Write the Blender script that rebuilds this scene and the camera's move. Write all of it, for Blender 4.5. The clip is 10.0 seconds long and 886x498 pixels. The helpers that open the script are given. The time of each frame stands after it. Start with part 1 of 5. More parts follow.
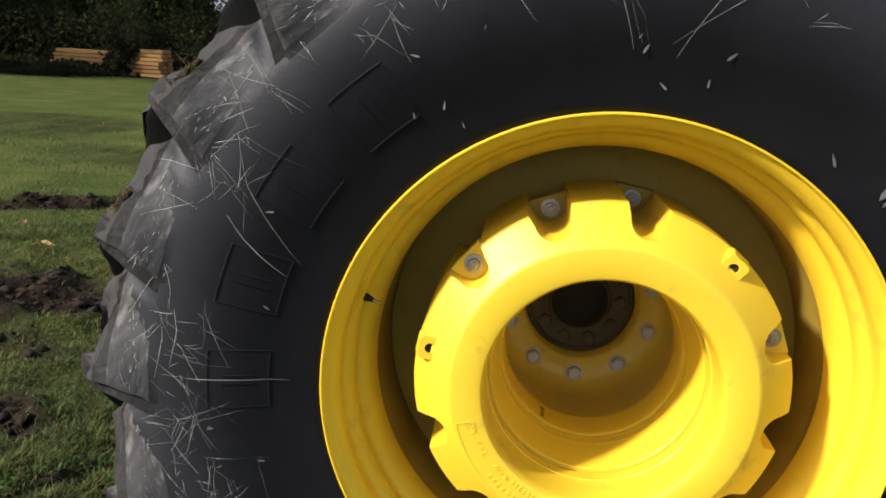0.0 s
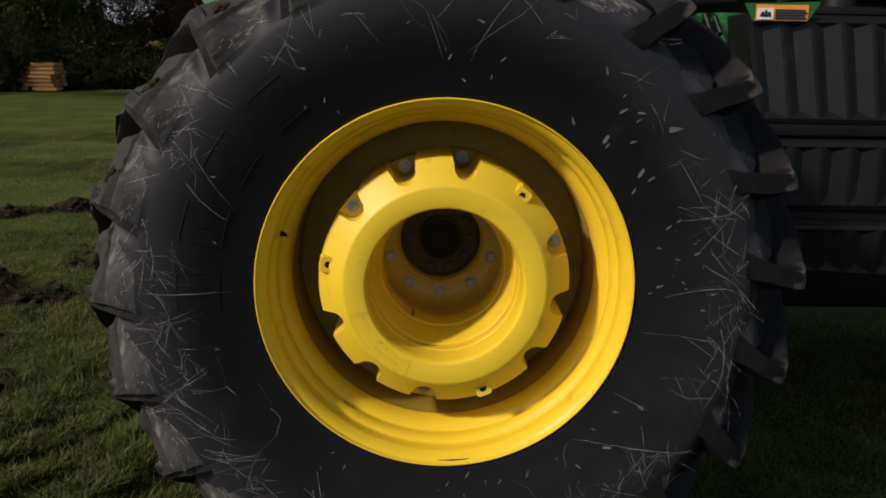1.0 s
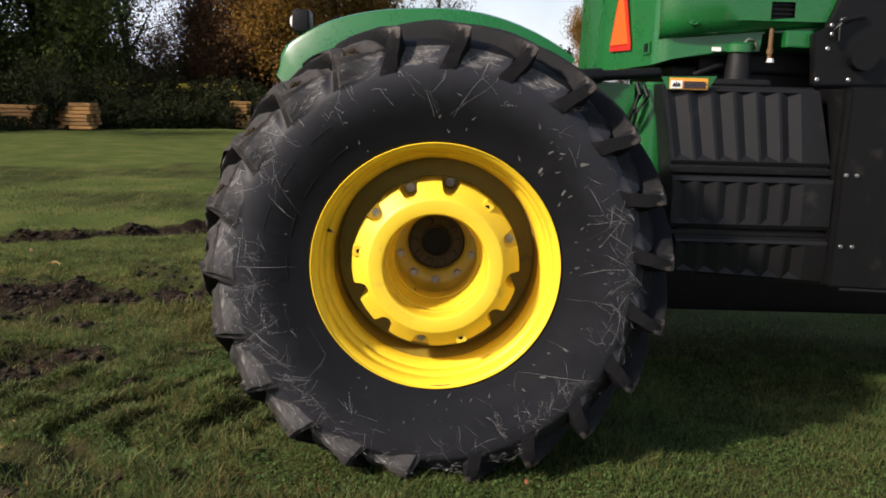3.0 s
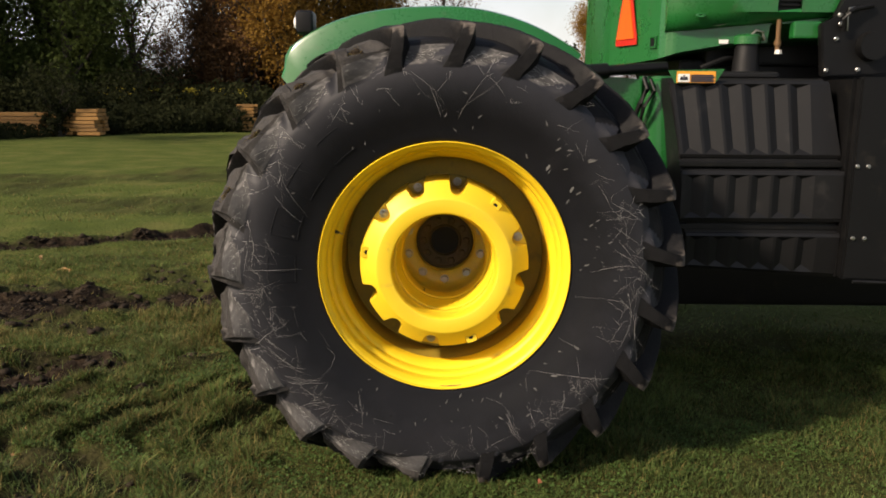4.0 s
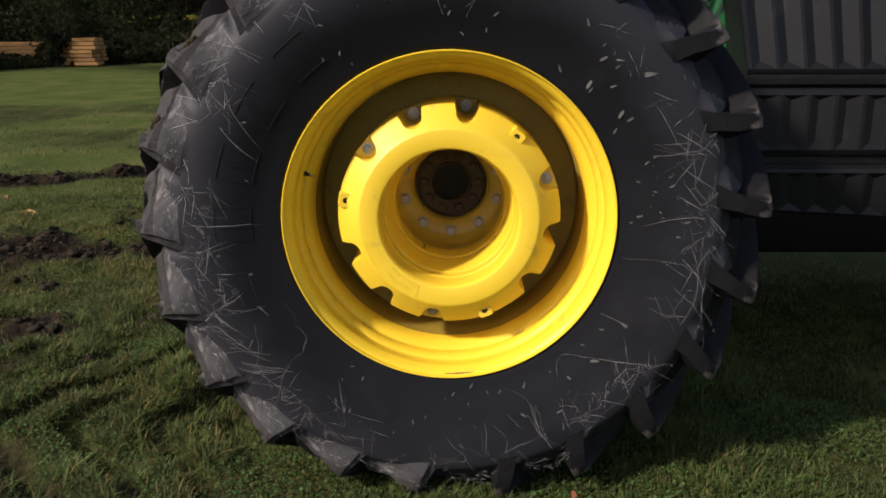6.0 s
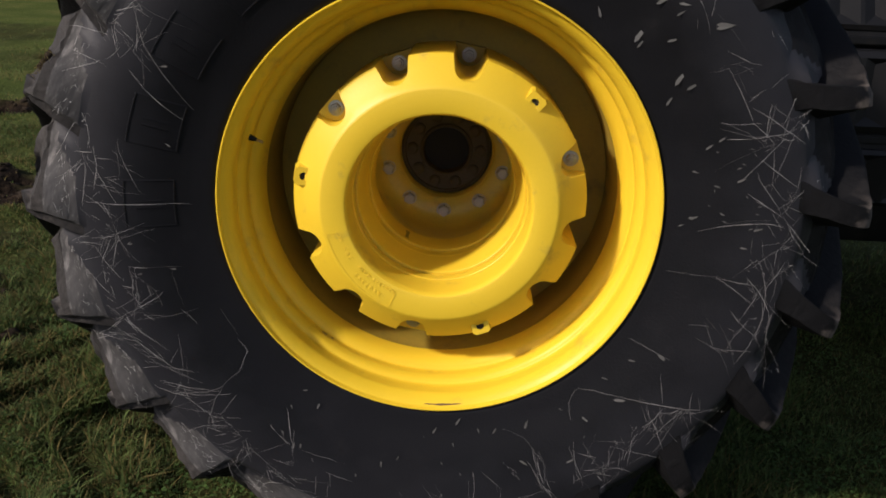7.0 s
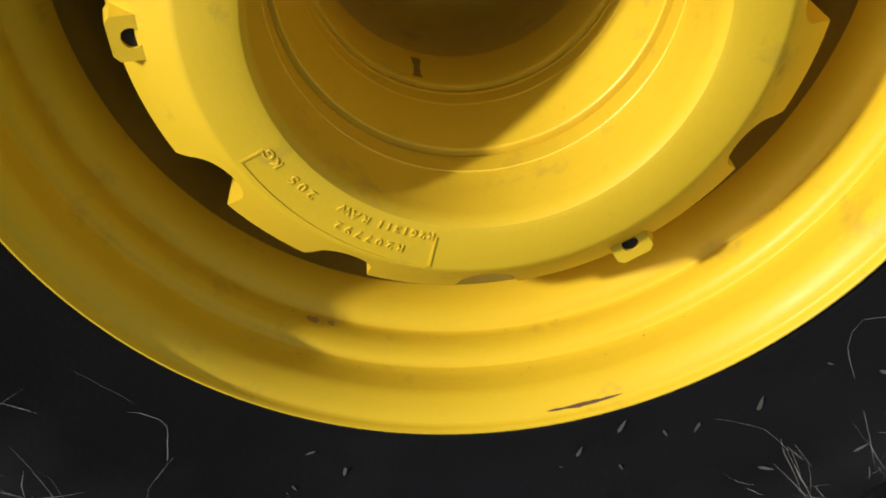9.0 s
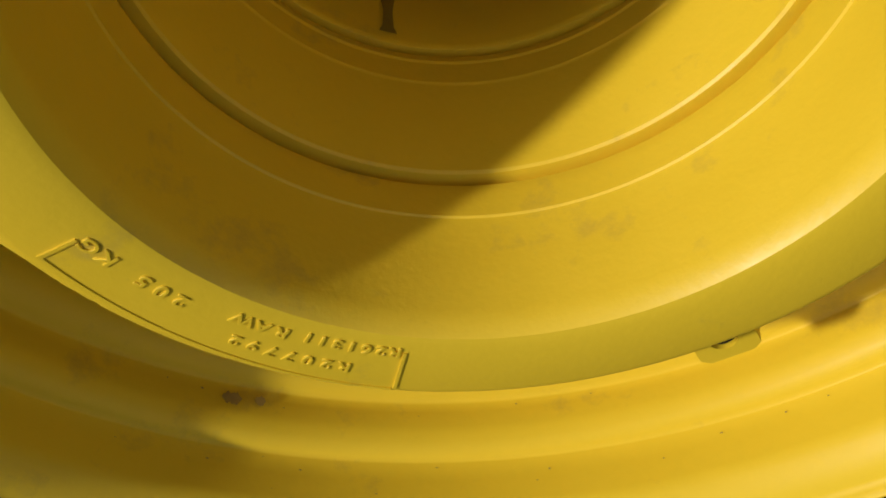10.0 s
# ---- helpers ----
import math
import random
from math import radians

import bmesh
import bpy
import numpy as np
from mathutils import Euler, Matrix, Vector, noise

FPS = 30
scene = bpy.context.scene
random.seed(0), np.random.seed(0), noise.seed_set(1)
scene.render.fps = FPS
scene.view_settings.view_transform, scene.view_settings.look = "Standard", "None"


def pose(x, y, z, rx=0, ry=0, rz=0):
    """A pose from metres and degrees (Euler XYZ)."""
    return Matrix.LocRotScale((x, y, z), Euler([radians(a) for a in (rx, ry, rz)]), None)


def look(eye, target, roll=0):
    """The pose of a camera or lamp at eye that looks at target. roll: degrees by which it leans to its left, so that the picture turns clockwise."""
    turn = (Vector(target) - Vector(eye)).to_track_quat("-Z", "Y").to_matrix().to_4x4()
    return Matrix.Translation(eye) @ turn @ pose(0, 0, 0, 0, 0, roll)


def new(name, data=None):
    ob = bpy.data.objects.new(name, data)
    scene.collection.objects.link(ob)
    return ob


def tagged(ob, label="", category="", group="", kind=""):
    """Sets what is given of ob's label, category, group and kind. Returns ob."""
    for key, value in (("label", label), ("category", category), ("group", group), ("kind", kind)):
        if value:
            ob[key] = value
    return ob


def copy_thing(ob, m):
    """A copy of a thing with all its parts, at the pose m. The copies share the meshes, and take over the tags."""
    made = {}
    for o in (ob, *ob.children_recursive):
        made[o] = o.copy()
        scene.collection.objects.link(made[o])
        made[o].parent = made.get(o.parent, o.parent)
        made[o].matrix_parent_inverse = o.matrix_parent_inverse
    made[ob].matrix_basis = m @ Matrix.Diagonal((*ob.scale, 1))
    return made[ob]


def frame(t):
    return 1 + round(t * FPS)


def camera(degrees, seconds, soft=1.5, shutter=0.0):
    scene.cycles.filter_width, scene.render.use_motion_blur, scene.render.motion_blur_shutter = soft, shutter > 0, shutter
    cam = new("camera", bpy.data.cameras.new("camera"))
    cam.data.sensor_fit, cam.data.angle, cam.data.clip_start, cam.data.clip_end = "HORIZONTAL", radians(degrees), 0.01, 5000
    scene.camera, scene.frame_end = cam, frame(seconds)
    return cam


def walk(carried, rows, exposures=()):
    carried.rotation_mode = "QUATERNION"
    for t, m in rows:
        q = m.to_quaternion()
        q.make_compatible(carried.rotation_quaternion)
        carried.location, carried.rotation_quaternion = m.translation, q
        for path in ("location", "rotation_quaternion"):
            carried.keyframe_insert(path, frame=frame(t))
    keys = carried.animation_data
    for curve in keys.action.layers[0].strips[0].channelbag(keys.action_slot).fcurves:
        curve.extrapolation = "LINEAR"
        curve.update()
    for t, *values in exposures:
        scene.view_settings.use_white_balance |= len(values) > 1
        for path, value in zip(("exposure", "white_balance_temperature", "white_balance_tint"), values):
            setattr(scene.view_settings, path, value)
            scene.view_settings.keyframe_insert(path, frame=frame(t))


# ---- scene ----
cam = camera(54.52, 10.0, soft=1.8)
ROWS = [
    (0.0, -0.205, -1.588, 1.640, 5.34, -12.70, -3.55),
    (0.5, -0.156, -1.998, 1.655, 1.63, -12.98, -2.38),
    (1.0, -0.069, -2.442, 1.678, -1.23, -12.74, -0.86),
    (1.5, -0.102, -2.859, 1.695, -2.49, -11.27, -1.01),
    (2.0, -0.076, -3.229, 1.745, -3.37, -10.97, -1.87),
    (2.5, 0.020, -3.524, 1.747, -0.60, -11.37, -1.86),
    (3.0, 0.010, -3.765, 1.754, -0.06, -10.00, -1.53),
    (4.5, 0.021, -3.682, 1.749, 0.45, -10.11, -0.00),
    (5.0, 0.046, -3.488, 1.722, 0.96, -11.16, -0.55),
    (5.2, 0.028, -3.374, 1.708, 1.88, -13.41, -0.28),
    (6.3, 0.047, -2.580, 1.630, 0.77, -15.34, 0.14),
    (6.5, 0.109, -2.444, 1.650, 1.21, -16.33, -0.54),
    (7.0, 0.056, -2.069, 1.606, 1.90, -18.77, -2.38),
    (7.5, 0.003, -1.715, 1.578, 0.24, -20.00, -3.10),
    (8.0, 0.075, -1.318, 1.528, 1.47, -25.38, 5.98),
    (8.5, 0.037, -1.057, 1.408, 2.73, -29.65, 11.28),
    (9.0, -0.032, -0.763, 1.357, -4.23, -38.44, 11.60),
    (9.5, -0.019, -0.504, 1.290, -3.84, -45.72, 13.38),
    (10.0, 0.000, -0.309, 1.238, -3.07, -48.79, 11.32),
]
EXPOSURES = [(0.0, 0.75, 6250, 14), (0.5, 0.18, 6800, 14), (1.0, -0.33, 6600, 15), (1.5, -0.24, 6500, 21), (2.0, 0.08, 6300, 25), (2.5, 0.41, 6300, 24), (3.0, 0.69, 6550, 18), (4.5, 0.56, 7600, 17), (5.0, 0.47, 7250, 17),
             (6.3, 0.32, 6350, 21), (7.0, 0.02, 6400, 20), (7.5, -0.22, 6700, 15), (8.0, -0.40, 6800, 15), (8.5, -0.19, 6500, 12), (9.0, -0.14, 6500, 11), (9.5, -0.15, 6500, 10), (10.0, -0.54, 6450, 8)]
walk(cam, [(t, pose(x, y, z, 90 + pitch, roll, yaw)) for t, x, y, z, yaw, pitch, roll in ROWS], EXPOSURES)

# ---- light: low autumn sun behind the camera's left shoulder ----
SUN_WAY = Vector((1.47, 1.0, -1.23)).normalized()
world = bpy.data.worlds.new("sky")
scene.world = world
world.use_nodes = True
wn = world.node_tree.nodes
sky = wn.new("ShaderNodeTexSky")
sky.sky_type = "NISHITA"
sky.sun_disc = False
sky.sun_elevation = math.asin(-SUN_WAY.z)
sky.sun_rotation = math.atan2(-SUN_WAY.x, -SUN_WAY.y)
sky.air_density, sky.dust_density = 1.2, 2.0
wn["Background"].inputs["Strength"].default_value = 0.092
# pale cloud, thickest towards the horizon
way = wn.new("ShaderNodeTexCoord")
puff = wn.new("ShaderNodeTexNoise")
puff.inputs["Scale"].default_value, puff.inputs["Detail"].default_value = 3.5, 6.0
veil = wn.new("ShaderNodeMapRange")
veil.inputs["From Min"].default_value, veil.inputs["From Max"].default_value = 0.35, 0.72
veil.inputs["To Min"].default_value, veil.inputs["To Max"].default_value = 0.15, 0.75
cloud = wn.new("ShaderNodeMix")
cloud.data_type = "RGBA"
cloud.inputs[7].default_value = (9.0, 10.0, 11.8, 1)
split = wn.new("ShaderNodeSeparateXYZ")
low = wn.new("ShaderNodeMapRange")
low.inputs["From Min"].default_value, low.inputs["From Max"].default_value = 0.05, 0.55
low.inputs["To Min"].default_value, low.inputs["To Max"].default_value = 1.0, 0.12
times = wn.new("ShaderNodeMath")
times.operation = "MULTIPLY"
wl = world.node_tree.links
wl.new(way.outputs["Generated"], puff.inputs["Vector"])
wl.new(puff.outputs["Fac"], veil.inputs["Value"])
wl.new(way.outputs["Generated"], split.inputs[0])
wl.new(split.outputs["Z"], low.inputs["Value"])
wl.new(veil.outputs[0], times.inputs[0])
wl.new(low.outputs[0], times.inputs[1])
wl.new(times.outputs[0], cloud.inputs["Factor"])
wl.new(sky.outputs[0], cloud.inputs[6])
wl.new(cloud.outputs[2], wn["Background"].inputs["Color"])
sun = new("sun", bpy.data.lights.new("sun", "SUN"))
sun.data.energy, sun.data.angle, sun.data.color = 4.05, radians(3.4), (1.0, 0.93, 0.80)
sun.matrix_world = look((-20, -14, 12), Vector((-20, -14, 12)) + SUN_WAY)

# ---- materials ----


def material(name, color, rough=0.5, metal=0.0, spread=0.15, scale=8.0, fine=60.0, bump=0.0, bump_scale=80.0, dirt=None, dirt_amount=0.0,
             dirt_scale=5.0, coat=0.0, per_object=0.0, per_island=0.0, rough_spread=0.1, spec=0.5, stretch=None):
    """Principled surface with colour variation at two scales, optional dirt patches, relief and wear in the gloss."""
    m = bpy.data.materials.new(name)
    m.use_nodes = True
    nt = m.node_tree
    n, l = nt.nodes, nt.links
    b = n["Principled BSDF"]
    co = n.new("ShaderNodeTexCoord")
    place = co.outputs["Object"]
    if stretch:
        pull = n.new("ShaderNodeVectorMath")
        pull.operation = "MULTIPLY"
        pull.inputs[1].default_value = stretch
        l.new(place, pull.inputs[0])
        place = pull.outputs[0]

    def noise_at(s, detail=4.0, rough_=0.55):
        t = n.new("ShaderNodeTexNoise")
        t.inputs["Scale"].default_value, t.inputs["Detail"].default_value, t.inputs["Roughness"].default_value = s, detail, rough_
        l.new(place, t.inputs["Vector"])
        return t

    def math_node(op, a, c):
        t = n.new("ShaderNodeMath")
        t.operation = op
        for i, v in enumerate((a, c)):
            if isinstance(v, (int, float)):
                t.inputs[i].default_value = v
            else:
                l.new(v, t.inputs[i])
        return t.outputs[0]

    big, small = noise_at(scale), noise_at(fine)
    both = math_node("ADD", math_node("MULTIPLY", big.outputs["Fac"], 0.6), math_node("MULTIPLY", small.outputs["Fac"], 0.4))
    value = math_node("ADD", math_node("MULTIPLY", math_node("SUBTRACT", both, 0.5), spread * 4.0), 1.0)
    if per_object:
        info = n.new("ShaderNodeObjectInfo")
        value = math_node("MULTIPLY", value, math_node("ADD", math_node("MULTIPLY", info.outputs["Random"], per_object), 1.0 - per_object / 2))
    if per_island:
        geo = n.new("ShaderNodeNewGeometry")
        value = math_node("MULTIPLY", value, math_node("ADD", math_node("MULTIPLY", geo.outputs["Random Per Island"], per_island), 1.0 - per_island / 2))
    mul = n.new("ShaderNodeVectorMath")
    mul.operation = "SCALE"
    mul.inputs[0].default_value = color
    l.new(value, mul.inputs["Scale"])
    out = mul.outputs[0]
    rough_value = math_node("ADD", math_node("MULTIPLY", math_node("SUBTRACT", both, 0.5), rough_spread * 4.0), rough)
    if dirt:
        patch = noise_at(dirt_scale, 8.0, 0.65)
        ramp = n.new("ShaderNodeMapRange")
        ramp.inputs["From Min"].default_value, ramp.inputs["From Max"].default_value = 0.62 - 0.3 * dirt_amount, 0.75 - 0.2 * dirt_amount
        l.new(patch.outputs["Fac"], ramp.inputs["Value"])
        mix = n.new("ShaderNodeMix")
        mix.data_type = "RGBA"
        l.new(math_node("MULTIPLY", ramp.outputs[0], min(1.0, 0.35 + dirt_amount)), mix.inputs["Factor"])
        l.new(out, mix.inputs[6])
        mix.inputs[7].default_value = (*dirt, 1)
        out = mix.outputs[2]
        rough_value = math_node("MAXIMUM", rough_value, math_node("MULTIPLY", ramp.outputs[0], 0.85))
    l.new(out, b.inputs["Base Color"])
    l.new(rough_value, b.inputs["Roughness"])
    b.inputs["Metallic"].default_value = metal
    b.inputs["Specular IOR Level"].default_value = spec
    b.inputs["Coat Weight"].default_value = coat
    b.inputs["Coat Roughness"].default_value = 0.15
    if bump:
        bn = n.new("ShaderNodeBump")
        bn.inputs["Strength"].default_value, bn.inputs["Distance"].default_value = 1.0, bump
        l.new(noise_at(bump_scale, 6.0).outputs["Fac"], bn.inputs["Height"])
        l.new(bn.outputs[0], b.inputs["Normal"])
    return m


YELLOW = material("yellow_paint", (0.765, 0.524, 0.026), 0.43, spec=0.25, spread=0.035, scale=6, fine=90, bump=0.0002, bump_scale=120, dirt=(0.30, 0.19, 0.06), dirt_amount=0.12, dirt_scale=9)
CAST_YELLOW = material("cast_yellow_paint", (0.765, 0.524, 0.026), 0.45, spread=0.04, scale=7, fine=130, bump=0.0003, bump_scale=160, dirt=(0.34, 0.22, 0.07), dirt_amount=0.10, dirt_scale=11)
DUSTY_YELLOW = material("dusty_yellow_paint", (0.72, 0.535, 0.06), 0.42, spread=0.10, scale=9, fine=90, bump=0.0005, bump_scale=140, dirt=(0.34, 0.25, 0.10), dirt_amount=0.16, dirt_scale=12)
GREEN = material("green_paint", (0.0062, 0.102, 0.022), 0.30, spread=0.07, scale=5, fine=60, coat=0.25, dirt=(0.05, 0.07, 0.035), dirt_amount=0.12, dirt_scale=7)
MUDDY_RUBBER = material("mud_dusted_rubber", (0.019, 0.0178, 0.0175), 0.75, spread=0.45, scale=9, fine=60, bump=0.004, bump_scale=50, dirt=(0.160, 0.142, 0.128), dirt_amount=0.32, dirt_scale=11, per_object=0.4, spec=0.2)
MUD = material("dried_grey_mud", (0.028, 0.0250, 0.0230), 0.85, spread=0.5, scale=10, fine=55, bump=0.006, bump_scale=45, dirt=(0.011, 0.0095, 0.008), dirt_amount=0.58, dirt_scale=17, per_object=0.6)
POCKET = material("dust_filmed_rubber", (0.034, 0.0330, 0.0330), 0.75, spread=0.75, scale=16, fine=110, bump=0.004, bump_scale=45, dirt=(0.190, 0.180, 0.172), dirt_amount=0.34, dirt_scale=30, per_object=0.6, stretch=(1.0, 1.0, 0.35))
PLASTIC = material("black_plastic", (0.0055, 0.0055, 0.0060), 0.52, spec=0.28, spread=0.10, scale=6, fine=110, bump=0.0008, bump_scale=220, dirt=(0.035, 0.033, 0.030), dirt_amount=0.15, dirt_scale=5)
BLACK = material("black_steel", (0.0032, 0.0032, 0.0034), 0.5, spec=0.25, spread=0.15, scale=8, fine=70, dirt=(0.03, 0.026, 0.02), dirt_amount=0.12, dirt_scale=7)
STEEL = material("zinc_steel", (0.42, 0.41, 0.38), 0.38, metal=1.0, spread=0.10, scale=40, fine=200, dirt=(0.12, 0.09, 0.06), dirt_amount=0.2, dirt_scale=60)
BRASS = material("dull_brass", (0.42, 0.28, 0.10), 0.45, metal=0.6, spread=0.15, scale=60, fine=200)
GREY_STEEL = material("dull_grey_steel", (0.62, 0.60, 0.56), 0.5, metal=0.1, spread=0.12, scale=40, fine=200, dirt=(0.10, 0.075, 0.05), dirt_amount=0.25, dirt_scale=50)
# duller steel for the bolts in the deep notches
DEEP_STEEL = material("dirty_dark_steel", (0.38, 0.37, 0.34), 0.45, metal=0.4, spread=0.2, scale=40, fine=200, dirt=(0.04, 0.03, 0.02), dirt_amount=0.3, dirt_scale=60)
# darkened yellow that paints in the recesses' shade; also used for real dirt
SHADED_DIRTY_YELLOW = material("dirt_caked_yellow_paint", (0.265, 0.184, 0.0175), 0.7, spread=0.2, scale=9, fine=70, dirt=(0.075, 0.052, 0.018), dirt_amount=0.18, dirt_scale=8)
SMUDGE = material("brown_smudge", (0.36, 0.24, 0.05), 0.7, spread=0.3, scale=30, fine=200)
GREASE = material("dark_greasy_iron", (0.070, 0.055, 0.028), 0.6, spread=0.25, scale=14, fine=90, bump=0.002, bump_scale=60)
HOLE = material("dark_hole", (0.01, 0.008, 0.005), 0.8)
RUST = material("rusty_steel", (0.115, 0.060, 0.020), 0.7, spread=0.2, scale=20, fine=120)
STRAW = material("dry_grass", (0.30, 0.294, 0.284), 0.7, spread=0.4, scale=25, fine=120, per_island=1.5)
SEED = material("pale_seed_husk", (0.105, 0.103, 0.096), 0.7, spread=0.15, scale=30, fine=160, per_island=0.6)
ORANGE = material("orange_reflector", (0.95, 0.10, 0.01), 0.4, spread=0.03)
RED = material("red_reflector", (0.45, 0.02, 0.012), 0.35, spread=0.06)
LABEL_ORANGE = material("orange_label", (0.75, 0.30, 0.03), 0.5, spread=0.05)
LABEL_WHITE = material("white_label", (0.75, 0.74, 0.70), 0.5, spread=0.05)
LABEL_BLACK = material("black_print", (0.02, 0.02, 0.03), 0.5)
LENS = material("clear_lamp_lens", (0.75, 0.75, 0.72), 0.12, spread=0.03, coat=0.5)
SOIL = material("wet_soil", (0.026, 0.019, 0.013), 0.9, spec=0.1, spread=0.4, scale=10, fine=70, bump=0.01, bump_scale=40)
BLADE = material("grass_blades", (0.083, 0.117, 0.033), 0.7, spread=0.4, scale=1.6, fine=12, per_island=1.2, spec=0.2)
DRY_BLADE = material("withered_grass_blades", (0.155, 0.126, 0.047), 0.8, spread=0.3, scale=1.6, fine=12, per_island=1.1, spec=0.1)
LUMBER = material("weathered_orange_lumber", (0.27, 0.135, 0.035), 0.75, spread=0.35, scale=3, fine=40, per_object=0.5)
BARK = material("dark_bark", (0.035, 0.028, 0.021), 0.85, spread=0.25, scale=4, fine=40, bump=0.02, bump_scale=18)
LEAF_DARK = material("dark_green_leaves", (0.092, 0.120, 0.034), 0.9, spread=0.25, scale=0.5, fine=5, per_island=0.6, spec=0.05)
# undergrowth leaves with the wood's shade put into their colour
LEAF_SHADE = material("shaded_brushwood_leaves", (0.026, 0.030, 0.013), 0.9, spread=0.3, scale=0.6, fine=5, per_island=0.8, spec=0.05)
LEAF_GOLD = material("golden_autumn_leaves", (0.24, 0.135, 0.030), 0.9, spread=0.25, scale=0.5, fine=5, per_island=0.6, spec=0.05)
LEAF_RUST = material("rust_brown_leaves", (0.13, 0.072, 0.036), 0.9, spread=0.25, scale=0.5, fine=5, per_island=0.6, spec=0.05)
LEAF_YELLOW = material("sunny_yellow_leaves", (0.42, 0.36, 0.06), 0.9, spread=0.25, scale=0.5, fine=5, per_island=0.8, spec=0.05)
CLOVER = material("clover_leaves", (0.066, 0.118, 0.029), 0.65, spread=0.25, scale=2.0, fine=14, per_island=0.7, spec=0.25)
FALLEN = material("fallen_leaf", (0.55, 0.33, 0.16), 0.6, spread=0.15, scale=30, fine=120, per_object=0.4)
PINK = material("salmon_leaf", (0.60, 0.22, 0.13), 0.6, spread=0.15, scale=30, fine=120)

def leafy(m, share=0.45):
    """Lets part of the light through thin leaves."""
    n, l = m.node_tree.nodes, m.node_tree.links
    bsdf, out = n["Principled BSDF"], n["Material Output"]
    thin, mix = n.new("ShaderNodeBsdfTranslucent"), n.new("ShaderNodeMixShader")
    l.new(bsdf.inputs["Base Color"].links[0].from_socket, thin.inputs["Color"])
    mix.inputs["Fac"].default_value = share
    l.new(bsdf.outputs[0], mix.inputs[1])
    l.new(thin.outputs[0], mix.inputs[2])
    l.new(mix.outputs[0], out.inputs["Surface"])


for leaves in (LEAF_DARK, LEAF_SHADE, LEAF_GOLD, LEAF_RUST, LEAF_YELLOW, CLOVER, BLADE, DRY_BLADE):
    leafy(leaves)


def dusted(m, lo, hi, dust, grain_scale=24.0, back=None):
    """Lays a broken film of dust on wheel rubber, from one radius to another."""
    n, l = m.node_tree.nodes, m.node_tree.links
    bsdf = n["Principled BSDF"]
    old = bsdf.inputs["Base Color"].links[0].from_socket
    co, split, flat, dist, edge, grain, add, mix = (n.new("ShaderNode" + k) for k in ("TexCoord", "SeparateXYZ", "CombineXYZ", "VectorMath", "MapRange", "TexNoise", "Math", "Mix"))
    l.new(co.outputs["Object"], split.inputs[0])
    l.new(split.outputs["X"], flat.inputs["X"])
    l.new(split.outputs["Z"], flat.inputs["Y"])
    dist.operation = "LENGTH"
    l.new(flat.outputs[0], dist.inputs[0])
    grain.inputs["Scale"].default_value, grain.inputs["Detail"].default_value = grain_scale, 6.0
    l.new(co.outputs["Object"], grain.inputs["Vector"])
    add.operation = "MULTIPLY_ADD"
    add.inputs[1].default_value = 0.16
    l.new(grain.outputs["Fac"], add.inputs[0])
    l.new(dist.outputs["Value"], add.inputs[2])
    edge.inputs["From Min"].default_value, edge.inputs["From Max"].default_value = lo + 0.08, hi + 0.08
    l.new(add.outputs[0], edge.inputs["Value"])
    mix.data_type = "RGBA"
    share = edge.outputs[0]
    if back is not None:
        fade, both = n.new("ShaderNodeMapRange"), n.new("ShaderNodeMath")
        fade.inputs["From Min"].default_value, fade.inputs["From Max"].default_value = back, back - 0.05
        l.new(split.outputs["Y"], fade.inputs["Value"])
        both.operation = "MULTIPLY"
        l.new(share, both.inputs[0])
        l.new(fade.outputs[0], both.inputs[1])
        share = both.outputs[0]
    l.new(share, mix.inputs["Factor"])
    l.new(old, mix.inputs[6])
    mix.inputs[7].default_value = (*dust, 1)
    l.new(mix.outputs[2], bsdf.inputs["Base Color"])
    return m


# dust film towards the tread; its bluish tint also paints the sky's sheen
SIDEWALL = dusted(material("tyre_sidewall_rubber", (0.0065, 0.0067, 0.0083), 0.52, spread=0.2, scale=5, fine=70, bump=0.0008, bump_scale=150, dirt=(0.012, 0.012, 0.014), dirt_amount=0.20, dirt_scale=6, spec=0.16), 0.70, 0.93, (0.0235, 0.0240, 0.0282), 9.0)
TREAD = dusted(material("muddy_tread_rubber", (0.0060, 0.0060, 0.0066), 0.66, spread=0.22, scale=6, fine=60, bump=0.003, bump_scale=60, dirt=(0.030, 0.027, 0.025), dirt_amount=0.24, dirt_scale=8, spec=0.14), 1.022, 1.058, (0.125, 0.106, 0.091), back=0.012)

# ---- mesh tools ----
HUB_Z = 1.0


def part(name, bm, mat, parent=None, label="", smooth=None):
    """Links a bmesh as one mesh object; smooth: the angle in degrees under which edges are shaded round."""
    me = bpy.data.meshes.new(name)
    bmesh.ops.recalc_face_normals(bm, faces=bm.faces)
    if smooth is not None:
        for f in bm.faces:
            f.smooth = True
        for e in bm.edges:
            if len(e.link_faces) == 2 and e.calc_face_angle(0.0) > radians(smooth):
                e.smooth = False
    bm.to_mesh(me)
    bm.free()
    for m in (mat if isinstance(mat, (list, tuple)) else [mat]):
        me.materials.append(m)
    ob = new(name, me)
    ob.parent = parent
    if label:
        tagged(ob, label)
    return ob


def again(ob, m, parent=None):
    """A further object on the same mesh."""
    o = new(ob.name.split(".")[0], ob.data)
    o.parent = parent if parent else ob.parent
    o.matrix_basis = m
    return o


